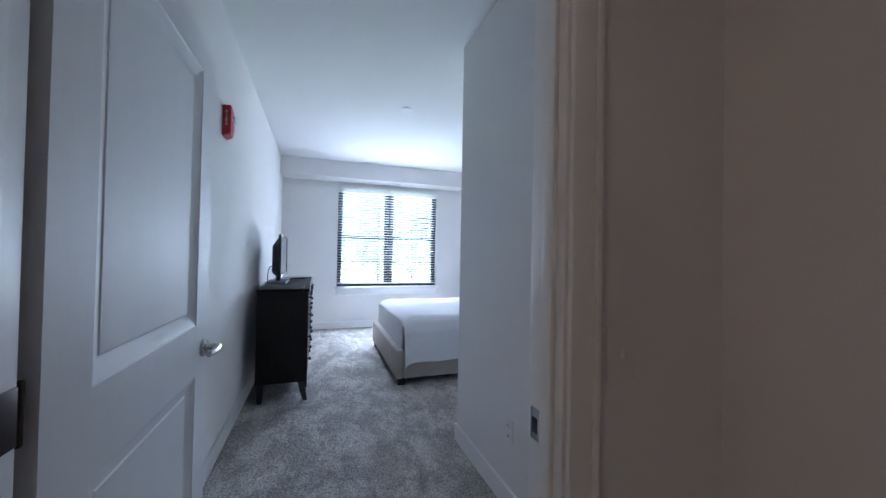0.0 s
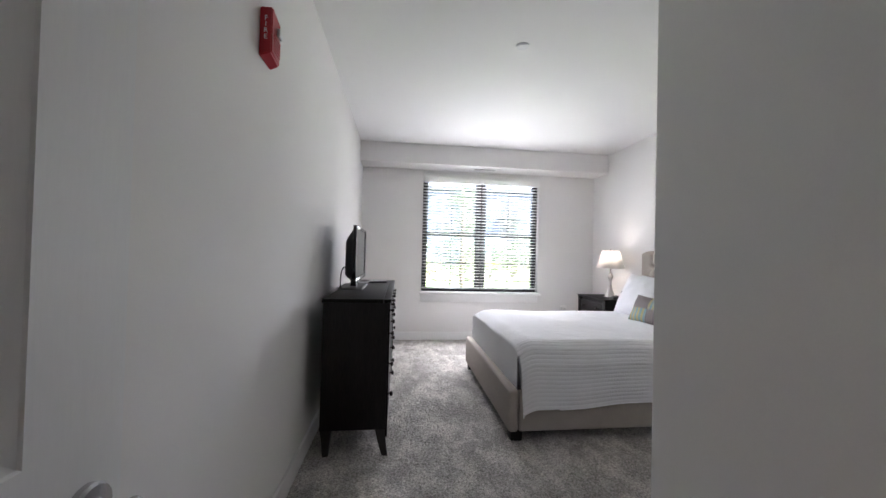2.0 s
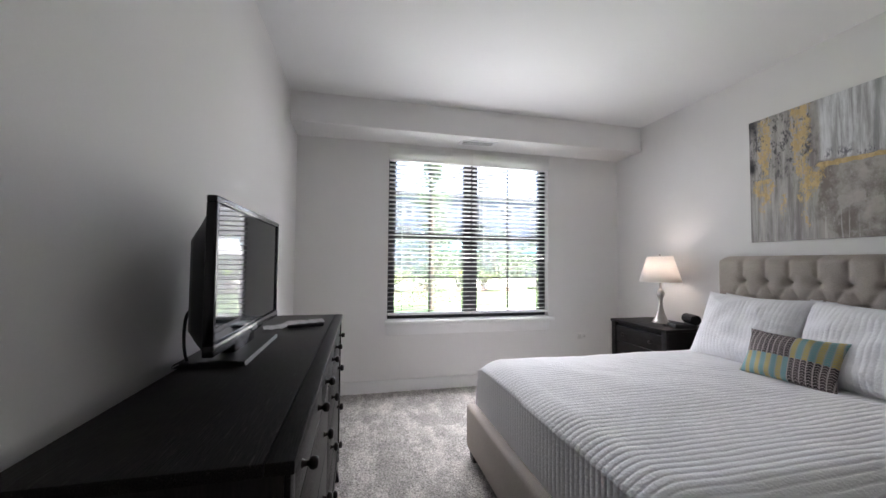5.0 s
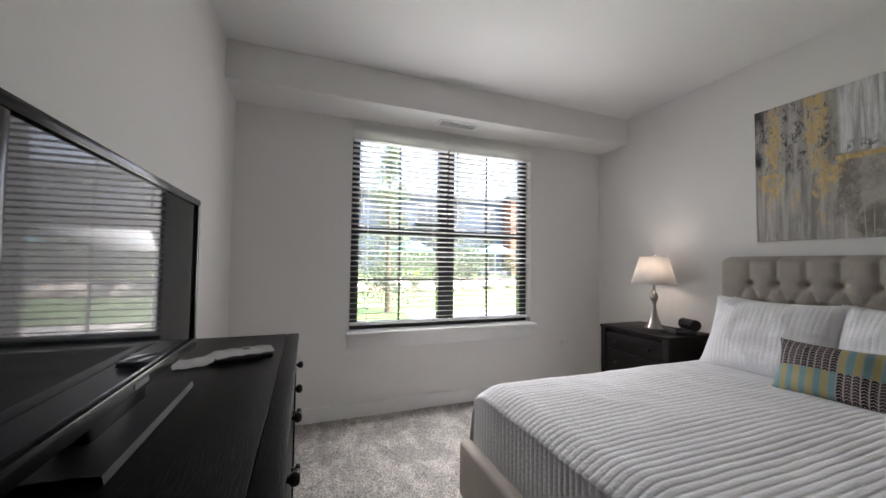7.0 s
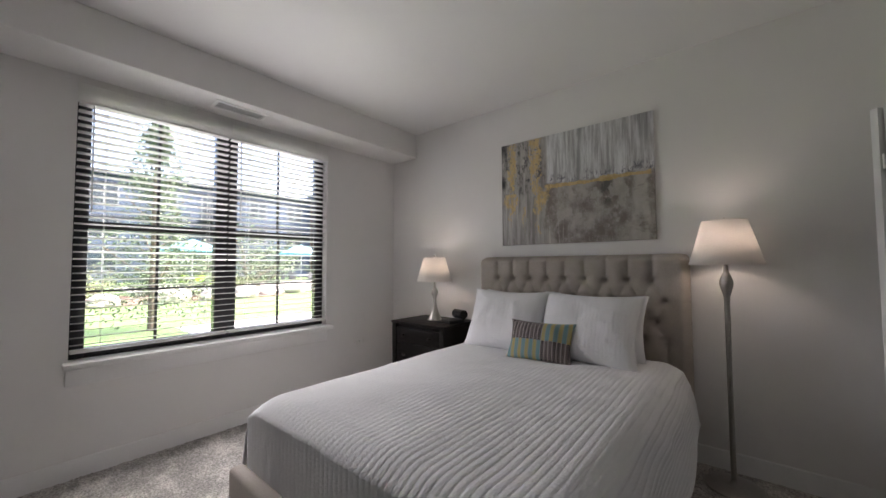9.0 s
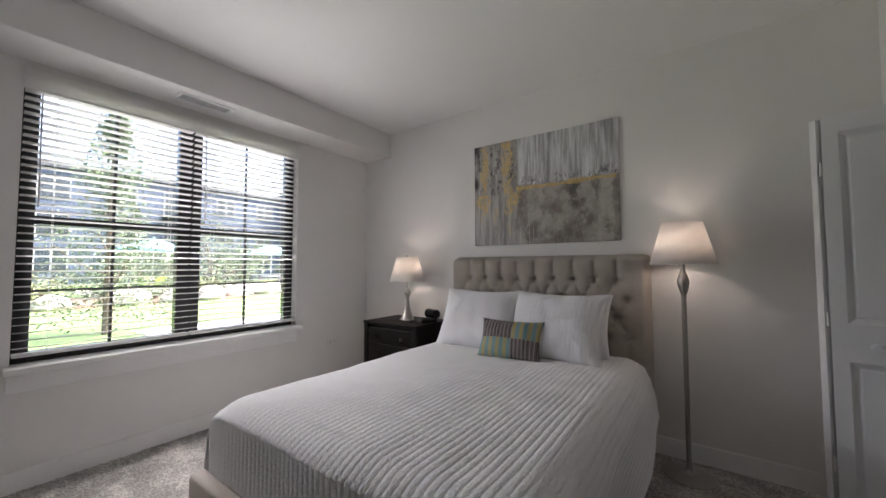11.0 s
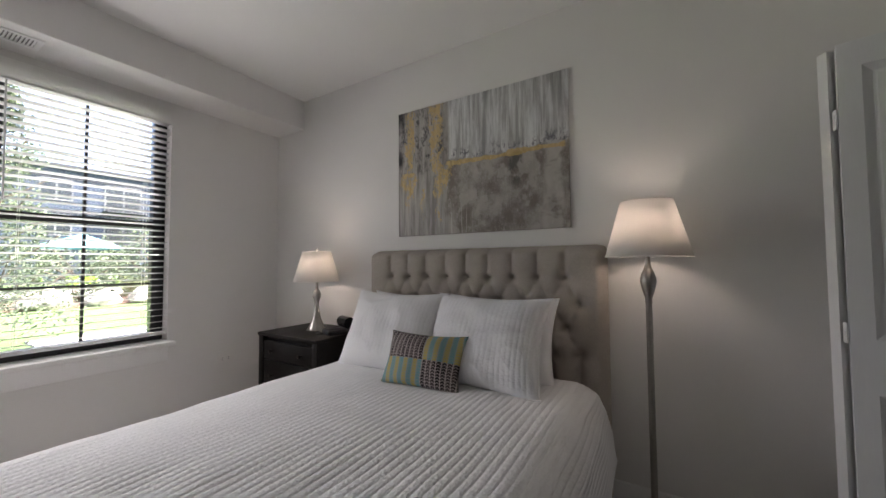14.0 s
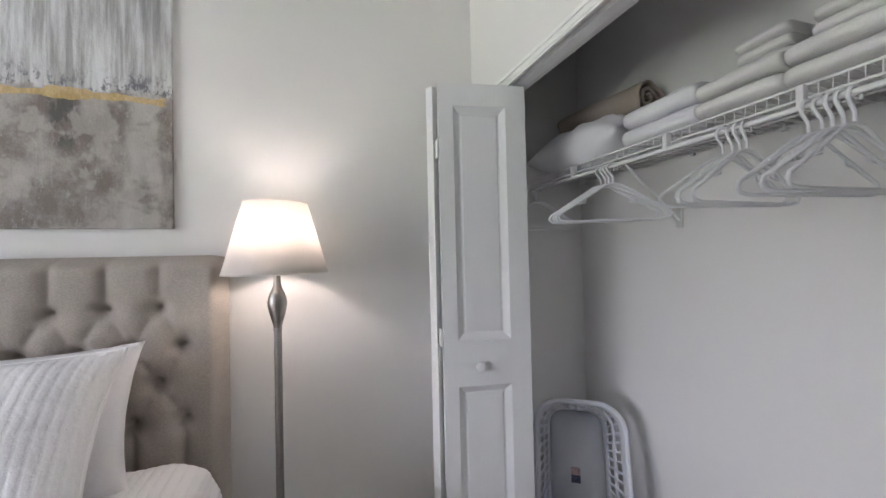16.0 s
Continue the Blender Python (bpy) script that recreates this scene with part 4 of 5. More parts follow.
# ---- painting ----
def painting_material():
    m = mat("abstract_canvas", (0.5, 0.5, 0.5), 0.7, grain=300, vary=0.05, bump=0.5, bump_scale=120)
    n, nt = m.node_tree.nodes, m.node_tree
    b = n["Principled BSDF"]
    tc, sep = n.new("ShaderNodeTexCoord"), n.new("ShaderNodeSeparateXYZ")
    link(nt, tc.outputs["Object"], sep.inputs[0])

    def op(kind, a, c=None, d=None):
        k = n.new("ShaderNodeMath")
        k.operation = kind
        for i, v in enumerate((a, c, d)):
            if v is None:
                continue
            if isinstance(v, (int, float)):
                k.inputs[i].default_value = v
            else:
                link(nt, v, k.inputs[i])
        return k.outputs[0]

    def tex(scale, sx, sz, detail=5, off=0.0, rough=0.6):
        mp, t = n.new("ShaderNodeMapping"), n.new("ShaderNodeTexNoise")
        mp.inputs["Scale"].default_value = (1, sx, sz)
        mp.inputs["Location"].default_value = (off, off * 1.7, off * 0.6)
        link(nt, tc.outputs["Object"], mp.inputs[0])
        t.inputs["Scale"].default_value, t.inputs["Detail"].default_value, t.inputs["Roughness"].default_value = scale, detail, rough
        link(nt, mp.outputs[0], t.inputs["Vector"])
        return t.outputs["Fac"]

    def rng(v, a, c, lo=0.0, hi=1.0):
        r = n.new("ShaderNodeMapRange")
        r.interpolation_type = "SMOOTHSTEP"
        link(nt, v, r.inputs[0])
        for i, w in zip((1, 2, 3, 4), (a, c, lo, hi)):
            r.inputs[i].default_value = w
        return r.outputs[0]

    def mixc(f, a, c):
        k = n.new("ShaderNodeMix")
        k.data_type = "RGBA"
        link(nt, f, k.inputs[0])
        for i, v in ((6, a), (7, c)):
            if isinstance(v, tuple):
                k.inputs[i].default_value = (*v, 1)
            else:
                link(nt, v, k.inputs[i])
        return k.outputs[2]
    # u runs 0..1 from the window end, v 0..1 upward
    u = op("SUBTRACT", 0.5, op("DIVIDE", sep.outputs[1], 1.222))
    v = op("DIVIDE", sep.outputs[2], 0.914)
    wob = op("ADD", op("MULTIPLY", op("SUBTRACT", tex(4, 1, 1), 0.5), 0.12), op("MULTIPLY", op("SUBTRACT", tex(22, 1, 1, off=4), 0.5), 0.06))
    vw = op("ADD", v, wob)
    uw = op("ADD", u, op("MULTIPLY", op("SUBTRACT", tex(9, 1, 0.5, off=3), 0.5), 0.07))
    streak = tex(10, 2.4, 0.22, 8, 5, 0.7)
    blot = tex(5, 1, 0.8, 6, 9, 0.7)
    fine = tex(38, 1, 0.5, 6, 2, 0.75)
    low = mixc(rng(blot, 0.40, 0.62), (0.22, 0.192, 0.17), (0.45, 0.42, 0.39))
    low = mixc(op("MULTIPLY", rng(fine, 0.56, 0.66), 0.5), low, (0.55, 0.53, 0.50))
    low = mixc(op("MULTIPLY", rng(tex(8, 1, 0.9, 3, 31), 0.53, 0.60), 0.55), low, (0.52, 0.49, 0.46))
    # pale dabs at the far end and a dark run below the seam
    pale = op("MULTIPLY", op("MULTIPLY", rng(uw, 0.87, 0.90), rng(uw, 0.985, 0.96)), rng(tex(7, 0.6, 1.2, 3, 17), 0.38, 0.50))
    low = mixc(op("MULTIPLY", pale, 0.7), low, (0.60, 0.58, 0.55))
    run = op("MULTIPLY", op("MULTIPLY", rng(uw, 0.700, 0.725), rng(uw, 0.785, 0.755)), op("MULTIPLY", rng(v, 0.26, 0.36), rng(tex(20, 1, 0.5, 4, 23), 0.46, 0.54)))
    low = mixc(op("MULTIPLY", run, 0.8), low, (0.10, 0.10, 0.09))
    low = mixc(op("MULTIPLY", rng(streak, 0.55, 0.7), 0.6), low, (0.50, 0.48, 0.45))
    drips = op("MULTIPLY", op("MULTIPLY", rng(tex(26, 2.4, 0.05, 3, 7), 0.54, 0.62), rng(v, 0.24, 0.05)), op("MULTIPLY", rng(u, 0.26, 0.30), rng(u, 0.52, 0.46)))
    low = mixc(op("MULTIPLY", drips, 0.75), low, (0.62, 0.61, 0.58))
    band = tex(6.5, 2.0, 0.10, 4, 14, 0.6)
    hi = mixc(rng(streak, 0.34, 0.64), (0.36, 0.355, 0.36), (0.78, 0.79, 0.80))
    hi = mixc(op("MULTIPLY", rng(band, 0.52, 0.62), 0.6), hi, (0.22, 0.22, 0.225))
    hi = mixc(op("MULTIPLY", rng(band, 0.44, 0.36), 0.6), hi, (0.86, 0.87, 0.88))
    hi = mixc(op("MULTIPLY", op("MULTIPLY", rng(fine, 0.50, 0.60), rng(vw, 0.66, 0.56)), 0.85), hi, (0.10, 0.10, 0.13))
    left = mixc(rng(streak, 0.35, 0.65), (0.24, 0.225, 0.215), (0.50, 0.48, 0.465))
    left = mixc(op("MULTIPLY", op("MULTIPLY", rng(fine, 0.50, 0.60), rng(v, 0.35, 0.6)), 0.85), left, (0.05, 0.05, 0.06))
    upper = op("MULTIPLY", rng(vw, 0.53, 0.56), rng(uw, 0.33, 0.36))
    body = mixc(rng(uw, 0.30, 0.36), left, low)
    body = mixc(upper, body, hi)
    # dark corner and bruise near the window end
    dk = op("MAXIMUM", op("MULTIPLY", rng(uw, 0.08, 0.0), rng(vw, 0.80, 0.95)), op("MULTIPLY", rng(uw, 0.055, 0.02), op("MULTIPLY", rng(vw, 0.54, 0.60), rng(vw, 0.70, 0.63))))
    body = mixc(dk, body, (0.02, 0.02, 0.025))
    # gold leaf: a horizontal seam and two ragged columns that taper downwards, with a short branch at the seam's end
    vs = op("ADD", v, op("MULTIPLY", op("SUBTRACT", tex(5, 1, 1, 5, 8), 0.5), 0.05))
    thick = op("ADD", 0.010, op("MULTIPLY", rng(tex(7, 1, 0.2, 4, 12), 0.42, 0.68), 0.022))
    seam = op("MULTIPLY", op("LESS_THAN", op("ABSOLUTE", op("SUBTRACT", vs, 0.525)), thick), op("MULTIPLY", rng(u, 0.36, 0.38), rng(u, 0.99, 0.975)))
    ragged = op("MULTIPLY", rng(tex(24, 1, 0.6, 8, 11, 0.85), 0.44, 0.49), rng(tex(7, 1, 0.8, 6, 21, 0.7), 0.37, 0.45))
    def column(c, half, top, bot, slant=0.0, taper=0.30):
        wide = op("MULTIPLY", half, rng(v, bot, bot + taper, 0.12, 1.0))
        edge = op("ADD", u, op("MULTIPLY", op("SUBTRACT", tex(11, 1, 0.7, 8, 3 + c * 30, 0.8), 0.5), 0.21))
        edge = op("SUBTRACT", edge, op("MULTIPLY", op("SUBTRACT", v, bot), slant))
        return op("MULTIPLY", op("LESS_THAN", op("ABSOLUTE", op("SUBTRACT", edge, c)), wide), op("MULTIPLY", op("GREATER_THAN", v, bot), op("LESS_THAN", v, top)))
    cola = op("MAXIMUM", column(0.088, 0.026, 1.1, 0.40), op("MAXIMUM", column(0.078, 0.044, 0.50, 0.18, 0.0, 0.24), column(0.18, 0.012, 0.36, 0.12)))
    colb = op("MAXIMUM", column(0.285, 0.034, 1.1, 0.09, -0.02), column(0.29, 0.028, 0.545, 0.27, 0.27, 0.12))
    gold = op("MAXIMUM", seam, op("MULTIPLY", op("MAXIMUM", cola, colb), ragged))
    body = mixc(op("MULTIPLY", gold, 0.78), body, mixc(rng(fine, 0.4, 0.6), (0.60, 0.42, 0.16), (0.76, 0.58, 0.28)))
    link(nt, body, b.inputs["Base Color"])
    link(nt, op("MULTIPLY", gold, 0.35), b.inputs["Metallic"])
    return m

pt = thing("painting", pose(3.345, 4.425, 1.45), "unframed abstract canvas in grey and taupe with gold leaf", "painting")
part("canvas", box(-0.012, 0.006, -0.611, 0.611, 0.0, 0.914, 0.003), painting_material(), pt)
part("stretcher_frame", boxes((0.006, 0.012, -0.6, 0.6, 0.01, 0.05), (0.006, 0.012, -0.6, 0.6, 0.864, 0.904), (0.006, 0.012, -0.6, -0.56, 0.05, 0.864), (0.006, 0.012, 0.56, 0.6, 0.05, 0.864)), M_LEGW, pt)


# ---- blinds ----
M_CORD = M_BLIND
def blind(x0, x1, zb):
    b = thing("window_blind", pose((x0 + x1) / 2, YN + 0.028, 0), "white horizontal slatted blind lowered with open slats", "blind", "blinds in the window")
    w = (x1 - x0) / 2
    part("valance", box(-w - 0.004, w + 0.004, -0.046, -0.034, 2.305, 2.428, 0.003), M_BLIND, b)
    part("valance_lip", box(-w - 0.004, w + 0.004, -0.051, -0.046, 2.305, 2.317, 0.001), M_BLIND, b)
    part("head_rail", box(-w + 0.004, w - 0.004, -0.026, 0.03, 2.375, 2.425, 0.002), M_BLIND, b)
    part("bottom_rail", box(-w + 0.003, w - 0.003, -0.026, 0.026, zb, zb + 0.022, 0.005), M_BLIND, b)
    sm = mesh_of("slat", grid(1, 6, lambda u, v: ((u - 0.5) * 2 * (w - 0.004), (v - 0.5) * 0.05, 0.0025 * (1 - (2 * v - 1) ** 2))), M_BLIND, 180)
    g = bmesh.new()
    g.from_mesh(sm)
    r = bmesh.ops.extrude_face_region(g, geom=g.faces[:])
    bmesh.ops.translate(g, vec=(0, 0, -0.0026), verts=[v for v in r["geom"] if isinstance(v, bmesh.types.BMVert)])
    bmesh.ops.recalc_face_normals(g, faces=g.faces[:])
    g.to_mesh(sm)
    g.free()
    z, i = zb + 0.05, 0
    while z < 2.365:
        piece("slat", sm, b, Matrix.Translation((0, 0, z)) @ Matrix.Rotation(radians(-6 + 0.8 * math.sin(i * 1.7)), 4, "X"))
        z += 0.0445
        i += 1
    for f in (-0.72, 0.0, 0.72) if w > 0.5 else (-0.68, 0.68):
        bm = bmesh.new()
        for yy in (-0.026, 0.026):
            tube([(f * w, yy, zb + 0.01), (f * w, yy, 2.38)], 0.0011, 5, bm)
        part("ladder_cord", bm, M_CORD, b)
    part("tilt_wand", tube([(-w + 0.07, -0.032, 2.36), (-w + 0.075, -0.034, 1.62)], 0.0042, 6), M_PLAST, b, "thin clear tilt wand")
blind(WX0 + 0.003, 1.586, 0.745)
blind(1.593, WX1 - 0.003, 0.745)


# ---- closet: bifold doors, wire shelf, hangers, linen, basket ----
def bifold():
    d = thing("bifold_door", pose(0, 0, 0), "white folded bifold closet door with a small knob", "door")
    knee, free, h = Vector((3.024, 2.838, 0)), Vector((2.952, 2.487, 0)), 1.992
    w = (knee - free).length
    pans = [(0.084, w - 0.058, 0.965, h - 0.09), (0.084, w - 0.058, 0.12, 0.785)]
    def leaf(a, c):
        ang = math.atan2(c.y - a.y, c.x - a.x)
        bm = panel_face(bmesh.new(), (c - a).length, h, 0.034, [(p[0], (c - a).length - 0.058, p[2], p[3]) for p in pans], 0.014, 0.026)
        bmesh.ops.transform(bm, matrix=Matrix.Translation((a.x, a.y, 0.02)) @ Matrix.Rotation(ang, 4, "Z"), verts=bm.verts[:])
        return part("leaf", bm, M_DOOR, d, smooth=20)
    front = leaf(free, knee)
    side = (knee - free).normalized()
    nrm = Vector((-side.y, side.x, 0))
    c = free + side * (w * 0.6) + Vector((0, 0, 0.885))
    knob("knob", front, c.x + nrm.x * 0.0, c.y + nrm.y * 0.0, c.z, tuple(nrm), 0.021, M_PLAST)
    pivot = Vector((3.245, 2.50, 0))
    off = Vector((0.038, 0.012, 0))
    leaf(pivot + off * 0.0 + Vector((0.02, 0, 0)), knee + off)
    for z in (0.3, 1.0, 1.75):
        part("hinge", box(knee.x + 0.004, knee.x + 0.034, knee.y + 0.002, knee.y + 0.006, z - 0.035, z + 0.035), M_TRIM, d)
bifold()


ZSH, YSH = 1.715, 2.198
def wire_shelf():
    s = thing("wire_shelf", pose(0, 0, 0), "white coated wire closet shelf with a hanging rod", "shelf")
    x0, x1 = XC + 0.12, XE - 0.01
    bm = bmesh.new()
    tube([(x0, YSH, ZSH), (x1, YSH, ZSH)], 0.0035, 8, bm)
    tube([(x0, YSH, ZSH - 0.032), (x1, YSH, ZSH - 0.032)], 0.0035, 8, bm)
    tube([(x0, YB + 0.012, ZSH), (x1, YB + 0.012, ZSH)], 0.003, 8, bm)
    tube([(x0, YB + 0.12, ZSH - 0.004), (x1, YB + 0.12, ZSH - 0.004)], 0.003, 8, bm)
    part("long_wires", bm, M_WIRE, s)
    wm = mesh_of("cross_wire", tube([(0, YB + 0.012, ZSH + 0.004), (0, YSH, ZSH + 0.004), (0, YSH + 0.002, ZSH - 0.032)], 0.0016, 5), M_WIRE, 180)
    x = x0 + 0.02
    while x < x1:
        piece("cross_wire", wm, s, Matrix.Translation((x, 0, 0)))
        x += 0.0254
    part("hang_rod", tube([(x0, YSH + 0.012, ZSH - 0.055), (x1, YSH + 0.012, ZSH - 0.055)], 0.0075, 12), M_WIRE, s)
    for x in (1.75, 2.2, 2.55, 3.0):
        part("rod_hook", box(x - 0.008, x + 0.008, YSH - 0.002, YSH + 0.022, ZSH - 0.062, ZSH - 0.002, 0.003), M_WIRE, s)
    for x in (2.765, 1.95):
        bm = tube([(x, YSH, ZSH - 0.02), (x, YB + 0.01, 1.45)], 0.0065, 8)
        add_box(bm, x - 0.012, x + 0.012, YB, YB + 0.012, 1.42, 1.50, 0.002)
        part("brace", bm, M_WIRE, s, "diagonal white brace")
    for x in [1.5 + 0.3 * i for i in range(7)]:
        part("wall_clip", box(x - 0.008, x + 0.008, YB, YB + 0.018, ZSH - 0.012, ZSH + 0.01, 0.002), M_PLAST, s)
wire_shelf()


def hanger_mesh():
    """A tubular plastic hanger in the plane x=0, hook round the origin."""
    bm = bmesh.new()
    hook = [(0, 0.020 * math.sin(a), 0.0 + 0.020 * math.cos(a)) for a in [radians(-115 + 20 * i) for i in range(13)]]
    hook += [(0, 0.008, -0.022), (0, 0.0, -0.035), (0, 0.0, -0.06)]
    tube(hook, 0.0042, 8, bm)
    h = 0.205
    loop = [(0, 0.0, -0.06), (0, -0.03, -0.066), (0, -h + 0.03, -0.158), (0, -h + 0.006, -0.172), (0, -h, -0.186), (0, -h + 0.008, -0.198), (0, -h + 0.03, -0.203),
            (0, h - 0.03, -0.203), (0, h - 0.008, -0.198), (0, h, -0.186), (0, h - 0.006, -0.172), (0, h - 0.03, -0.158), (0, 0.03, -0.066)]
    tube(loop, 0.0046, 8, bm, closed=True)
    for s in (-1, 1):
        tube([(0, s * 0.10, -0.105), (0, s * 0.105, -0.13), (0, s * 0.125, -0.135), (0, s * 0.128, -0.12)], 0.003, 6, bm)
    return mesh_of("hanger", bm, M_PLAST, 60)

HANG = hanger_mesh()
ZR = ZSH - 0.055 + 0.0075
hangs = [(3.262, -12), (3.290, -20), (2.778, -30), (2.796, -33), (2.815, -29), (2.838, -34), (2.318, -2), (2.336, -8), (2.355, -4), (2.378, -12), (2.112, -6), (2.130, -14), (2.148, -9), (2.166, -18), (2.190, -10), (1.850, 5), (1.880, -6)]
for x, a in hangs:
    hg = new("clothes_hanger", HANG)
    hg.matrix_basis = pose(x, YSH + 0.012, ZR - 0.016, 0, 0, a)
    tagged(hg, "white tubular plastic clothes hanger on the closet rod", "hanger", "hangers on the rod")


def folded(name, label, cat, x0, x1, y0, y1, z, h, layers, material, seed, group=""):
    """Folded cloth: rounded layers with a soft bulge; the fold looks into the room."""
    t = thing(name, pose((x0 + x1) / 2, (y0 + y1) / 2, z), label, cat, group)
    w, d = (x1 - x0) / 2, (y1 - y0) / 2
    lh = h / layers
    for i in range(layers):
        def f(u, v, i=i):
            a = u * 2 * math.pi
            ca, sa = math.cos(a), math.sin(a)
            # rounded-rectangle section in y-z, swept along x
            py = math.copysign(abs(ca) ** 0.55, ca) * (d - 0.006 * (i % 2) - 0.004 * noise.noise((seed, i, 1)))
            pz = math.copysign(abs(sa) ** 0.7, sa) * lh / 2 * 1.04
            xx = (v - 0.5) * 2
            edge = 1 - 0.10 * abs(xx) ** 10
            px = xx * (w + 0.006 * noise.noise((seed, i * 3.1, 4)))
            bulge = 1 + 0.10 * noise.noise((px * 9, py * 9, seed + i))
            sag = 0.012 * noise.noise((px * 5, py * 4, seed * 2 + i * 0.1)) * (i + 1) / layers
            return (px, py * edge, lh * (i + 0.5) + pz * bulge * edge + sag)
        bm = grid(36, 26, f, wrap=True)
        for loop in (0, 26):
            ring = [v for k, v in enumerate(bm.verts) if k % 27 == loop]
            bm.faces.new(ring)
        part("fold", bm, material, t, smooth=70)
    return t

Z0 = ZSH + 0.0075
folded("folded_sheet", "folded white sheet on the wire shelf", "bed linen", 2.472, 2.752, 1.908, 2.198, Z0, 0.145, 2, M_SHEET, 3)
folded("bath_towel", "folded white terry towel on the wire shelf", "towel", 2.248, 2.466, 1.898, 2.208, Z0, 0.112, 2, M_TOWEL, 8, "towels on the shelf")
folded("hand_towel", "stack of folded white hand towels", "towel", 2.262, 2.392, 1.948, 2.128, Z0 + 0.114, 0.105, 3, M_TOWEL, 13, "towels on the shelf")
folded("bath_towel", "folded white terry towel on the wire shelf", "towel", 1.940, 2.240, 1.898, 2.214, Z0, 0.105, 2, M_TOWEL, 21, "towels on the shelf")
folded("bath_towel", "folded white bath towel lying on another towel", "towel", 1.965, 2.196, 1.918, 2.178, Z0 + 0.108, 0.085, 2, M_TOWEL, 27, "towels on the shelf")
folded("bath_towel", "folded white terry towel on the wire shelf", "towel", 1.630, 1.930, 1.898, 2.208, Z0, 0.10, 2, M_TOWEL, 33, "towels on the shelf")

spw = thing("spare_pillow", pose(3.045, 2.062, Z0 + 0.092, 84, 0, 3), "spare white pillow lying on the wire shelf", "pillow")
part("cover", pillow_mesh(0.57, 0.34, 0.21, 0, 56, seed=31, crease=0.012), M_SHEET, spw, smooth=180)

# a rolled taupe blanket on the pillow: a spiral sheet
rb = thing("rolled_blanket", pose(3.040, 1.990, Z0 + 0.258, 0, -4, 0), "rolled taupe fleece blanket lying on the spare pillow", "blanket")
def spiral(u, v):
    a = u * 2 * math.pi * 2.6 + 0.6
    r = 0.016 + 0.064 * u
    r *= 1 + 0.14 * noise.noise((math.cos(a) * 1.5, math.sin(a) * 1.5, v * 2))
    return ((v - 0.5) * 0.50 + 0.014 * noise.noise((a, 0, v)), r * math.cos(a) * 1.1, r * math.sin(a) * 0.95)
ob = part("roll", grid(90, 20, spiral), M_BLANKET, rb, smooth=180)
so = ob.modifiers.new("thick", "SOLIDIFY")
so.thickness = 0.012


# laundry basket leaning on end against the closet's side wall
def basket():
    b = thing("laundry_basket", pose(3.125, 2.128, 0.0, 0, 0, 0) , "white plastic laundry basket standing on end in the closet", "laundry basket")
    W, L, D = 0.38, 0.61, 0.27
    def outline(k, n, w, l, r):
        """Point k of n, evenly spaced along a rounded rectangle."""
        r = 0.30 * min(w, l)
        a, c = w / 2 - r, l / 2 - r
        q = r * math.pi / 2
        p = k / n * (4 * a + 4 * c + 4 * q)
        for side, (cx, cy, dx, dy, ln, a0) in enumerate(((a + r, -c, 0, 1, 2 * c, 0), (a, c + r, -1, 0, 2 * a, 90), (-a - r, c, 0, -1, 2 * c, 180), (-a, -c - r, 1, 0, 2 * a, 270))):
            if p <= ln:
                return (cx + dx * p, cy + dy * p)
            p -= ln
            if p <= q:
                t = radians(a0) + p / r
                ox, oy = ((a, c), (-a, c), (-a, -c), (a, -c))[side]
                return (ox + r * math.cos(t), oy + r * math.sin(t))
            p -= q
        return (a + r, -c)
    n = 126
    levels = 14
    bm = bmesh.new()
    rows = []
    for j in range(levels + 1):
        t = j / levels
        sc = 0.70 + 0.30 * t
        rows.append([bm.verts.new((*outline(k, n, W * sc, L * (0.80 + 0.20 * t), 0), t * D)) for k in range(n)])
    for j in range(levels):
        for k in range(n):
            # two rows of slots round the walls
            if j in (3, 4, 5, 8, 9, 10) and k % 3 != 0:
                continue
            bm.faces.new((rows[j][k], rows[j][(k + 1) % n], rows[j + 1][(k + 1) % n], rows[j + 1][k]))
    turn = Matrix.Rotation(radians(-74), 4, "Y") @ Matrix.Rotation(radians(90), 4, "Z")
    place = Matrix.Translation((0.075, -0.06, 0.262)) @ Matrix.Rotation(radians(-36), 4, "Z") @ turn
    bmesh.ops.transform(bm, matrix=place, verts=bm.verts[:])
    w = part("wall", bm, M_BASKET, b, smooth=40)
    so = w.modifiers.new("thick", "SOLIDIFY")
    so.thickness = 0.004
    fl_ = bmesh.new()
    fl_.faces.new([fl_.verts.new((*outline(k, n, W * 0.70, L * 0.80, 0), 0)) for k in range(n)])
    bmesh.ops.transform(fl_, matrix=place, verts=fl_.verts[:])
    f = part("bottom", fl_, M_BASKET, b)
    so = f.modifiers.new("thick", "SOLIDIFY")
    so.thickness = 0.004
    rim = tube([(*outline(k, n, W * 1.01, L * 1.01, 0), D) for k in range(n)], 0.011, 8, closed=True)
    bmesh.ops.transform(rim, matrix=place, verts=rim.verts[:])
    part("rim", rim, M_BASKET, b, "rolled rim")
    tg = box(-0.022, 0.022, -0.035, 0.0, 0.003, 0.005)
    bmesh.ops.transform(tg, matrix=place @ Matrix.Translation((0.01, 0.06, 0)) @ Matrix.Rotation(radians(180), 4, "Z"), verts=tg.verts[:])
    part("tag", tg, M_TAG1, b, "dark printed product sticker")
    tg = box(-0.022, 0.022, 0.0, 0.035, 0.003, 0.005)
    bmesh.ops.transform(tg, matrix=place @ Matrix.Translation((0.01, 0.06, 0)) @ Matrix.Rotation(radians(180), 4, "Z"), verts=tg.verts[:])
    part("tag", tg, M_TAG2, b, "pale printed product sticker")
basket()


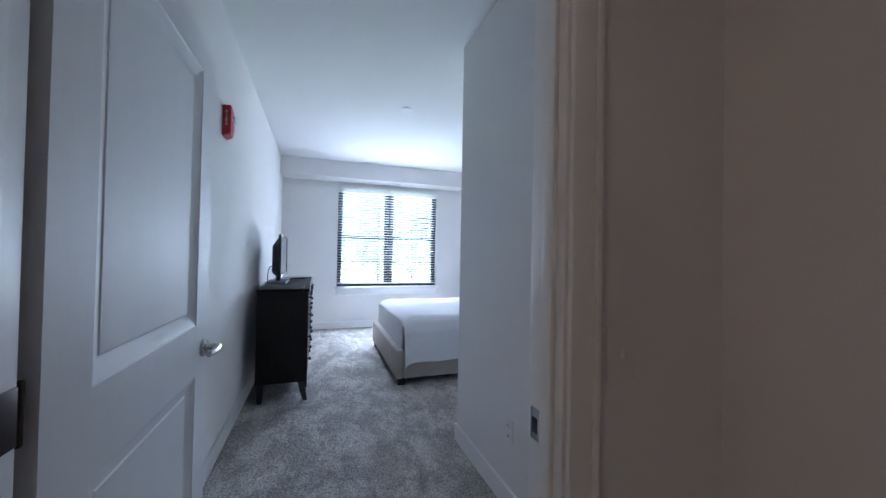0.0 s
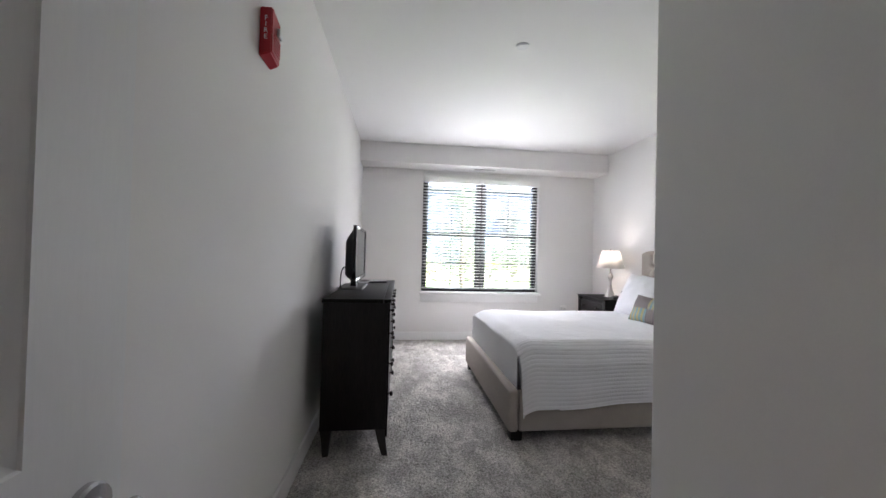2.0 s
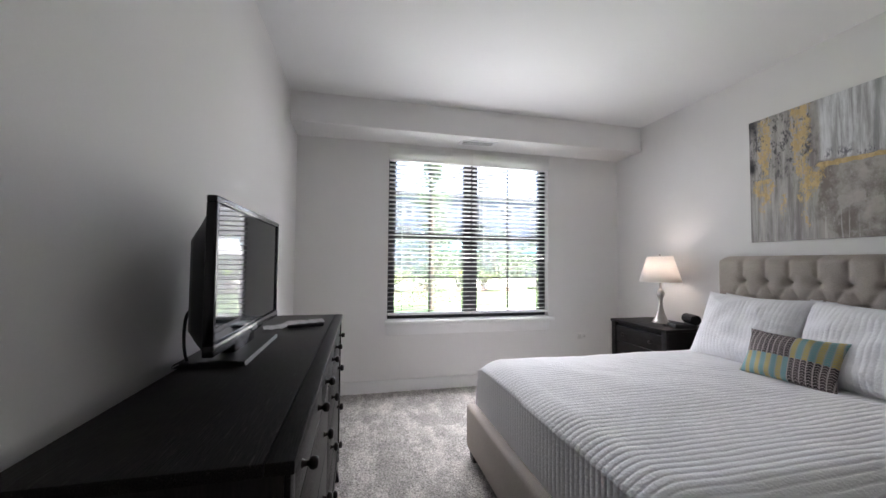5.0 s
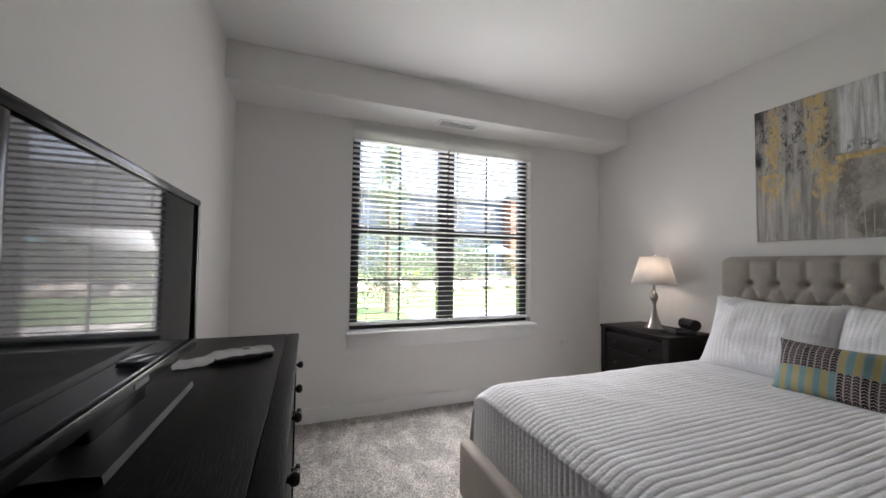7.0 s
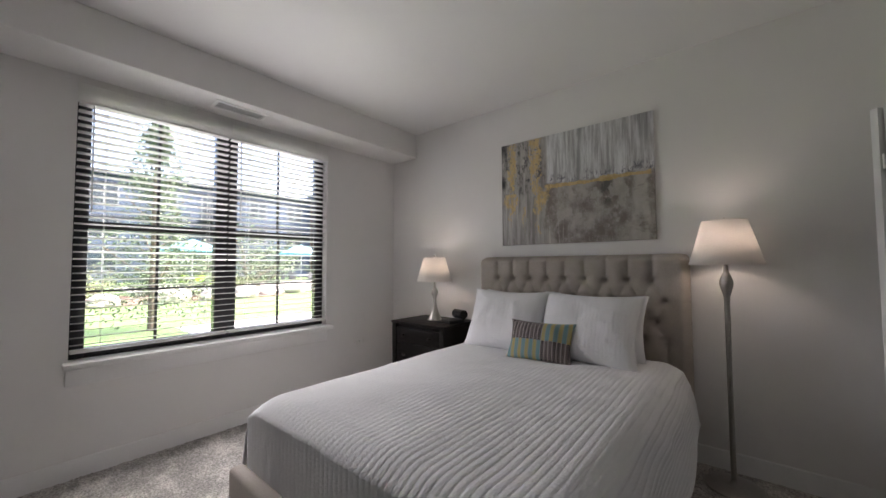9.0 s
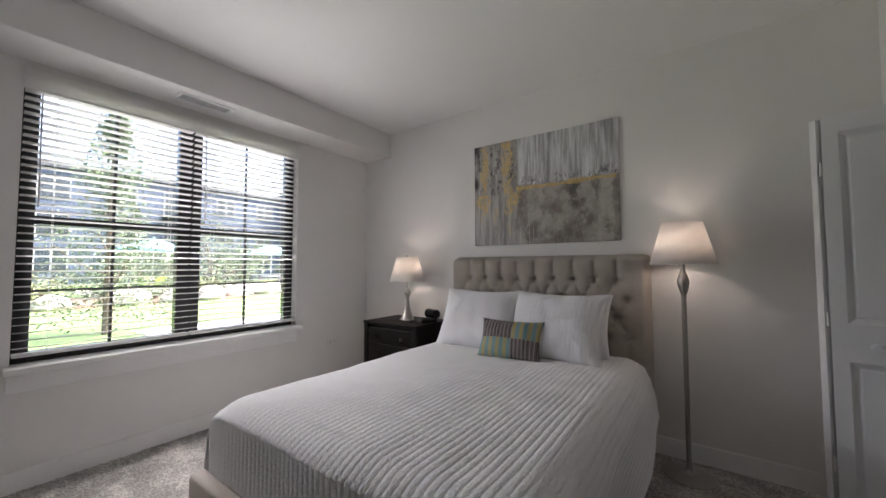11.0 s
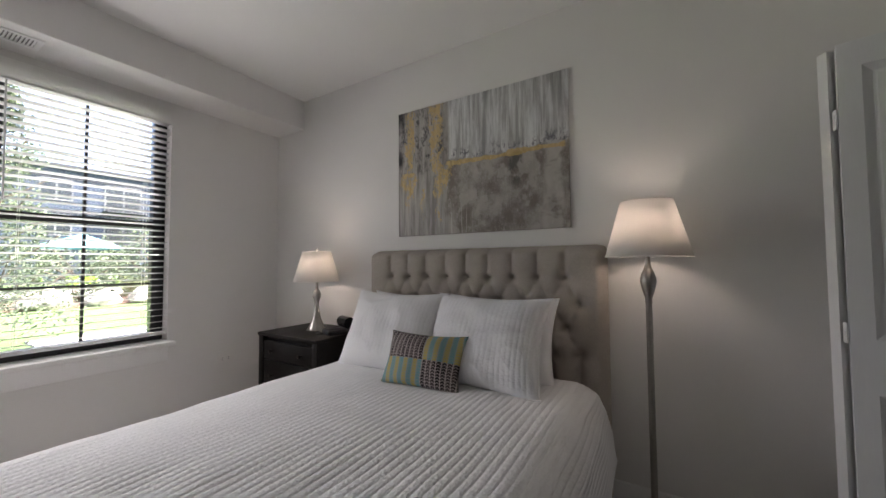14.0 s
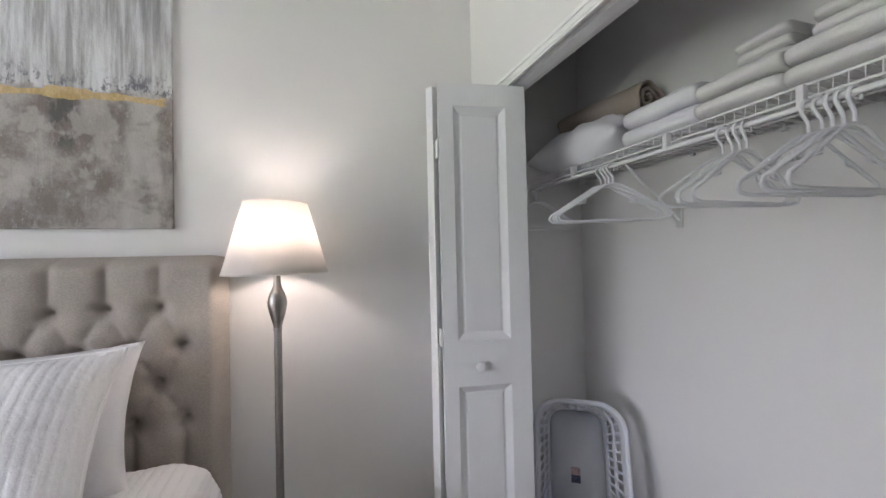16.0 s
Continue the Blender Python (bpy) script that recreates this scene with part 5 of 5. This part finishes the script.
# ---- wall and ceiling fixtures ----
def outlet(name, m, label="white duplex power outlet on the wall", slots=True):
    o = thing(name, m, label, "outlet")
    part("plate", box(-0.036, 0.036, -0.006, 0.0, -0.058, 0.058, 0.003), M_PLATE, o)
    if slots:
        for s in (-1, 1):
            f = part("socket", box(-0.017, 0.017, -0.009, -0.006, s * 0.026 - 0.014, s * 0.026 + 0.014, 0.003), M_PLATE, o)
            for q in (-1, 1):
                part("slot", box(q * 0.007 - 0.0015, q * 0.007 + 0.0015, -0.0095, -0.0088, s * 0.026 - 0.005, s * 0.026 + 0.006), M_DARK, f)
    else:
        part("toggle", box(-0.006, 0.006, -0.017, -0.006, -0.010, 0.014, 0.003), M_PLATE, o)
    return o

outlet("power_outlet", pose(2.885, YN, 0.475, 0, 90, 0))
outlet("power_outlet", pose(XW, 2.39, 0.435, 0, 0, 90))
outlet("power_outlet", pose(XC, 1.82, 0.40, 0, 0, -90))
outlet("light_switch", pose(1.03, YH, 1.08, 0, 0, 0), "ivory toggle light switch beside the doorway", slots=False)

al = thing("fire_alarm", pose(XW, 2.765, 2.085), "red wall-mounted fire alarm horn with white lettering", "fire alarm")
bm = box(0, 0.048, -0.06, 0.06, -0.10, 0.09)
for v in bm.verts:
    if v.co.z < 0 and v.co.x > 0.02:
        v.co.z += 0.018
    if v.co.x > 0.02 and v.co.y > 0:
        v.co.x -= 0.010
bmesh.ops.bevel(bm, geom=bm.edges[:], offset=0.005, segments=3, affect="EDGES")
part("housing", bm, M_RED, al)
part("grille", boxes(*[(0.045, 0.048, -0.035, 0.035, -0.065 + 0.014 * i, -0.058 + 0.014 * i) for i in range(5)]), M_RED, al)
part("strobe", box(0.045, 0.056, 0.0, 0.035, 0.01, 0.045, 0.004), M_PLAST, al, "clear strobe lens")
def letters(body, size, m, parent, material, name="lettering"):
    c = bpy.data.curves.new(name, "FONT")
    c.body, c.size, c.extrude, c.align_x, c.align_y = body, size, 0.0006, "CENTER", "CENTER"
    o = bpy.data.objects.new(name, c)
    scene.collection.objects.link(o)
    me = bpy.data.meshes.new_from_object(o.evaluated_get(bpy.context.evaluated_depsgraph_get()))
    bpy.data.objects.remove(o)
    me.materials.clear()
    me.materials.append(material)
    p = new(name, me)
    p.parent = parent
    p.matrix_basis = m
    return p
for i, ch in enumerate("FIRE"):
    letters(ch, 0.026, Matrix.Translation((0.024, -0.0605, 0.045 - 0.024 * i)) @ Matrix.Rotation(radians(90), 4, "X"), al, M_PLAST)

sp = thing("sprinkler_cover", pose(1.217, 3.725, ZC), "round white sprinkler cover plate on the ceiling", "sprinkler")
part("plate", lathe([(0.042, -0.007), (0.043, -0.003), (0.043, 0.0)], 32), M_PLAST, sp)
part("ring", lathe([(0.030, -0.012), (0.031, -0.007)], 32), M_PLAST, sp)

vt = thing("ceiling_vent", pose(1.57, 6.30, ZS), "white metal air vent under the soffit", "vent")
# backing sheet: nearly black in the left half, grey in the right
part("backing", box(-0.16, 0.0, -0.05, 0.05, -0.002, 0.0), M_DARK, vt, "dark sheet behind the left slats")
part("backing", box(0.0, 0.16, -0.05, 0.05, -0.002, 0.0), M_GREY, vt)
part("rim", boxes((-0.185, 0.185, -0.075, -0.052, -0.008, 0), (-0.185, 0.185, 0.052, 0.075, -0.008, 0), (-0.185, -0.162, -0.052, 0.052, -0.008, 0), (0.162, 0.185, -0.052, 0.052, -0.008, 0), bevel=0.002), M_TRIM, vt)
for i in range(22):
    x = -0.155 + i * 0.0147
    bm = box(-0.005, 0.005, -0.052, 0.052, -0.001, 0.001)
    bmesh.ops.transform(bm, matrix=Matrix.Translation((x, 0, -0.005)) @ Matrix.Rotation(radians(72 if i < 11 else -25), 4, "Y"), verts=bm.verts[:])
    part("slat", bm, M_TRIM, vt)


# ---- outside ----
structure("ground", box(-400, 400, YN + 0.2, 600, -0.4, -0.12), M_GRASS, "sunlit mown lawn", "lawn")
structure("path", boxes((2.9, 40, 10.6, 13.2, -0.4, -0.10), (4.5, 40, 22.0, 34.0, -0.4, -0.10)), M_CONC, "pale concrete walk and patio", "path")
structure("planting_bed", box(-24, 9.0, 19.9, 25.0, -0.4, -0.06, 0.05), M_MULCH, "brown mulch planting bed", "planting bed")

def leaf_cloud(rng, count, place, size, bm=None):
    bm = bm or bmesh.new()
    for _ in range(count):
        p = Vector(place(rng))
        a = Vector((rng.gauss(0, 1), rng.gauss(0, 1), rng.gauss(0, 1))).normalized()
        c = a.orthogonal().normalized()
        d = a.cross(c)
        s = size * rng.uniform(0.6, 1.4)
        v = [bm.verts.new(p + q) for q in (-c * s, -d * s * 0.5, c * s, d * s * 0.5)]
        bm.faces.new(v)
    return bm


def columnar_tree(x, y, h, r, seed, material, count=3200, label="slender upright green tree on the lawn"):
    rng = random.Random(seed)
    t = thing("tree", pose(x, y, -0.12), label, "tree")
    bm = lathe([(0.09, 0), (0.06, h * 0.5), (0.015, h * 0.97)], 10)
    for i in range(26):
        z = h * (0.12 + 0.8 * i / 26)
        a = i * 2.4
        l = r * (1 - 0.85 * z / h) * 1.05
        tube([(0, 0, z), (l * 0.5 * math.cos(a), l * 0.5 * math.sin(a), z + l * 0.25), (l * math.cos(a), l * math.sin(a), z + l * 0.7)], 0.012, 5, bm)
    part("trunk", bm, M_BARK, t)
    clumps = []
    for i in range(130):
        z = h * (0.10 + 0.88 * rng.random() ** 1.15)
        rr = r * (1.0 - 0.90 * (z / h)) * rng.uniform(0.3, 1.12)
        a = rng.uniform(0, 6.283)
        clumps.append((rr * math.cos(a), rr * math.sin(a), z, 0.10 + 0.28 * r * (1 - z / h)))
    def place(g):
        c = g.choice(clumps)
        return (c[0] + g.gauss(0, c[3] * 0.55), c[1] + g.gauss(0, c[3] * 0.55), c[2] + g.gauss(0, c[3] * 0.6))
    part("crown", leaf_cloud(rng, count, place, 0.034), material, t, smooth=None)


def bush(x, y, r, h, seed, material, name="bush", label="rounded green shrub in the planting bed", count=1500, leaf=0.05, z=-0.1):
    rng = random.Random(seed)
    t = thing(name, pose(x, y, z), label, "shrub" if name == "bush" else "tree")
    clumps = []
    for i in range(26):
        a, e = rng.uniform(0, 6.283), rng.uniform(0.1, 1.0)
        k = rng.uniform(0.45, 1.0)
        clumps.append((r * k * math.cos(a) * math.sqrt(1 - (e - 0.5) ** 2), r * k * math.sin(a) * math.sqrt(1 - (e - 0.5) ** 2), h * e * rng.uniform(0.8, 1.1), 0.22 * r))
    bm = bmesh.new()
    for c in clumps[:14]:
        tube([(0, 0, 0), (c[0] * 0.4, c[1] * 0.4, c[2] * 0.6), (c[0], c[1], c[2])], 0.012 + 0.01 * r, 5, bm)
    part("stem", bm, M_BARK, t)
    def place(g):
        c = g.choice(clumps)
        return (c[0] + g.gauss(0, c[3]), c[1] + g.gauss(0, c[3]), max(0.02, c[2] + g.gauss(0, c[3])))
    part("crown", leaf_cloud(rng, count, place, leaf), material, t, smooth=None)

columnar_tree(2.50, 13.3, 4.9, 1.05, 4, M_LEAF, 9500)
for i, (x, y, r, h) in enumerate(((-5.5, 33, 2.2, 2.5), (0.6, 34, 2.4, 2.8), (8.6, 34, 2.3, 2.6), (15.0, 35, 2.4, 2.8), (22.0, 35, 2.4, 2.6))):
    bush(x, y, r, h, 70 + i, M_LEAF, "small_tree", "leafy tree in front of the far building", 1500, 0.14)
bush(8.6, 23.5, 1.6, 3.3, 9, M_LEAF, "small_tree", "round leafy small tree beside the patio", 1900, 0.07)
bush(-5.0, 25.4, 2.1, 3.5, 12, M_LEAF, "small_tree", "round leafy small tree behind the planting bed", 1800, 0.08)
bush(0.0, 26.6, 1.8, 3.0, 19, M_LEAF2, "small_tree", "round leafy small tree behind the planting bed", 1700, 0.08)
bush(16.0, 25.0, 1.8, 3.4, 22, M_LEAF, "small_tree", "round leafy small tree beside the patio", 1700, 0.08)
for i, (x, y, r, h) in enumerate(((0.4, 14.2, 0.5, 0.6), (1.3, 14.8, 0.55, 0.7), (3.6, 14.6, 0.55, 0.75), (4.6, 14.3, 0.45, 0.55), (-1.0, 14.6, 0.6, 0.7), (-2.4, 14.3, 0.5, 0.6), (5.2, 15.4, 0.5, 0.8), (-4.2, 14.8, 0.6, 0.8), (3.0, 15.9, 0.6, 0.9), (1.9, 16.0, 0.6, 0.9))):
    bush(0.47 + (x - 0.47) * 1.65, 3.4 + (y - 3.4) * 1.65, r * 1.3, h * 1.3, 40 + i, M_LEAF2 if i % 2 else M_LEAF, count=900, leaf=0.05)

def boulder(x, y, r, seed):
    g = bmesh.new()
    bmesh.ops.create_icosphere(g, subdivisions=3, radius=r)
    for v in g.verts:
        k = 1 + 0.35 * noise.noise(v.co * (1.5 / r) + Vector((seed, 0, 0))) + 0.1 * noise.noise(v.co * (4 / r))
        v.co = Vector((v.co.x * k * 1.2, v.co.y * k, v.co.z * k * 0.75))
    ob = new("boulder", mesh_of("boulder", g, M_ROCK, 40))
    ob.matrix_basis = pose(x, y, -0.1 + r * 0.45)
    tagged(ob, "pale sunlit landscape boulder at the edge of the bed", "boulder", "boulders")
for i, (x, y, r) in enumerate(((0.1, 13.5, 0.3), (0.9, 13.4, 0.36), (1.7, 13.5, 0.28), (2.9, 13.5, 0.38), (3.7, 13.45, 0.3), (4.5, 13.5, 0.36), (5.1, 13.8, 0.3), (-0.9, 13.5, 0.33), (-1.9, 13.5, 0.36), (6.2, 14.2, 0.36), (7.1, 14.3, 0.3), (8.0, 14.4, 0.4))):
    boulder(0.47 + (x - 0.47) * 1.65, 3.4 + (y - 3.4) * 1.65, r * 1.3, i * 3.7)

def umbrella(x, y, lime):
    u = thing("patio_umbrella", pose(x, y, -0.1), "open teal market umbrella on the patio", "umbrella", "patio umbrellas")
    part("pole", lathe([(0.025, 0), (0.025, 2.75)], 12), M_WHITEM, u)
    part("canopy", lathe([(1.45, 2.12), (1.43, 2.22), (0.75, 2.52), (0.03, 2.78)], 8, close=False), M_TEAL, u, "teal canvas canopy", smooth=None)
    part("base", lathe([(0.3, 0), (0.3, 0.06), (0.05, 0.1)], 24), M_TABLE, u)
    t = thing("patio_table", pose(x, y, -0.1), "round metal patio table under an umbrella", "table", "patio tables")
    part("tabletop", lathe([(0.6, 0.70), (0.6, 0.73), (0.03, 0.735)], 28), M_WHITEM, t)
    for k in range(4):
        a = k * 1.571 + 0.7
        part("leg", tube([(0.5 * math.cos(a), 0.5 * math.sin(a), 0), (0.35 * math.cos(a), 0.35 * math.sin(a), 0.70)], 0.015, 6), M_TABLE, t)
    for k in range(4):
        a = k * 1.571
        c = thing("patio_chair", pose(x + 1.0 * math.cos(a), y + 1.0 * math.sin(a), -0.1, 0, 0, math.degrees(a) + 90), "lime green patio chair" if lime else "dark metal patio chair", "chair", "patio chairs")
        mm = M_LIME if lime else M_TABLE
        part("seat", box(-0.22, 0.22, -0.22, 0.22, 0.42, 0.45, 0.01), mm, c)
        part("backrest", box(-0.22, 0.22, -0.25, -0.22, 0.45, 0.9, 0.01), mm, c)
        for i in (-1, 1):
            for j in (-1, 1):
                part("leg", tube([(i * 0.2, j * 0.2, 0), (i * 0.19, j * 0.19, 0.42)], 0.014, 6), M_TABLE, c)
umbrella(6.6, 25.5, True)
umbrella(13.2, 26.5, False)


def apartment(x0, x1, y, h, wall_mat, name, label, cols):
    a = thing(name, pose(0, 0, 0), label, "building")
    storeys = 3
    sh = (h - 0.6) / storeys
    part("wall", box(x0, x1, y, y + 12, -0.12, h), wall_mat, a)
    part("roof", box(x0 - 0.3, x1 + 0.3, y - 0.3, y + 12.3, h, h + 0.35), M_DKSIDE, a, "dark parapet roof edge")
    bw = (x1 - x0) / cols
    for s in range(storeys):
        part("belt_course", box(x0, x1, y - 0.06, y, s * sh + sh - 0.15, s * sh + sh), M_DKSIDE, a)
        for c in range(cols):
            xc = x0 + (c + 0.5) * bw
            if c % 3 == 2:
                b_ = part("balcony", box(xc - 1.4, xc + 1.4, y - 1.3, y, s * sh + 0.15, s * sh + 0.3), M_DKSIDE, a)
                part("railing", boxes(*[(xc - 1.4 + i * 0.14, xc - 1.37 + i * 0.14, y - 1.28, y - 1.25, s * sh + 0.3, s * sh + 1.3) for i in range(20)], (xc - 1.4, xc + 1.4, y - 1.3, y - 1.24, s * sh + 1.3, s * sh + 1.36)), M_DKSIDE, b_)
                wz0, ww = 0.3, 1.2
            else:
                wz0, ww = 0.95, 0.85
            w = part("window", boxes((xc - ww - 0.08, xc + ww + 0.08, y - 0.05, y, s * sh + wz0 - 0.08, s * sh + wz0), (xc - ww - 0.08, xc + ww + 0.08, y - 0.05, y, s * sh + 2.5, s * sh + 2.58), (xc - ww - 0.08, xc - ww, y - 0.05, y, s * sh + wz0, s * sh + 2.5),
                                     (xc + ww, xc + ww + 0.08, y - 0.05, y, s * sh + wz0, s * sh + 2.5), (xc - 0.05, xc + 0.05, y - 0.05, y, s * sh + wz0, s * sh + 2.5)), M_FARFRAME, a)
            for q0, q1 in ((xc - ww, xc - 0.05), (xc + 0.05, xc + ww)):
                part("pane", box(q0, q1, y - 0.03, y - 0.02, s * sh + wz0, s * sh + 2.5), M_WGLASS, w)
apartment(-34, 24, 44, 9.0, M_SIDING, "apartment_building", "three-storey blue-grey clad apartment building with white windows", 14)
apartment(24.3, 52, 42.5, 9.4, M_BRICK, "brick_building", "three-storey red-brown brick apartment wing", 6)


# unseen, assumed hall light behind the walker, added to warm and brighten the hall
hl = thing("added_hall_light", pose(-0.65, -0.25, ZC), "unseen warm light added on the hall ceiling", "ceiling light")
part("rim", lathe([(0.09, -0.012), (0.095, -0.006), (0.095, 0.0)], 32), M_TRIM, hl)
part("diffuser", lathe([(0.075, -0.016), (0.08, -0.012)], 32), M_HALLGLOW, hl, "glowing disc of the added hall light")
# orange point lamp added beneath the glowing disc
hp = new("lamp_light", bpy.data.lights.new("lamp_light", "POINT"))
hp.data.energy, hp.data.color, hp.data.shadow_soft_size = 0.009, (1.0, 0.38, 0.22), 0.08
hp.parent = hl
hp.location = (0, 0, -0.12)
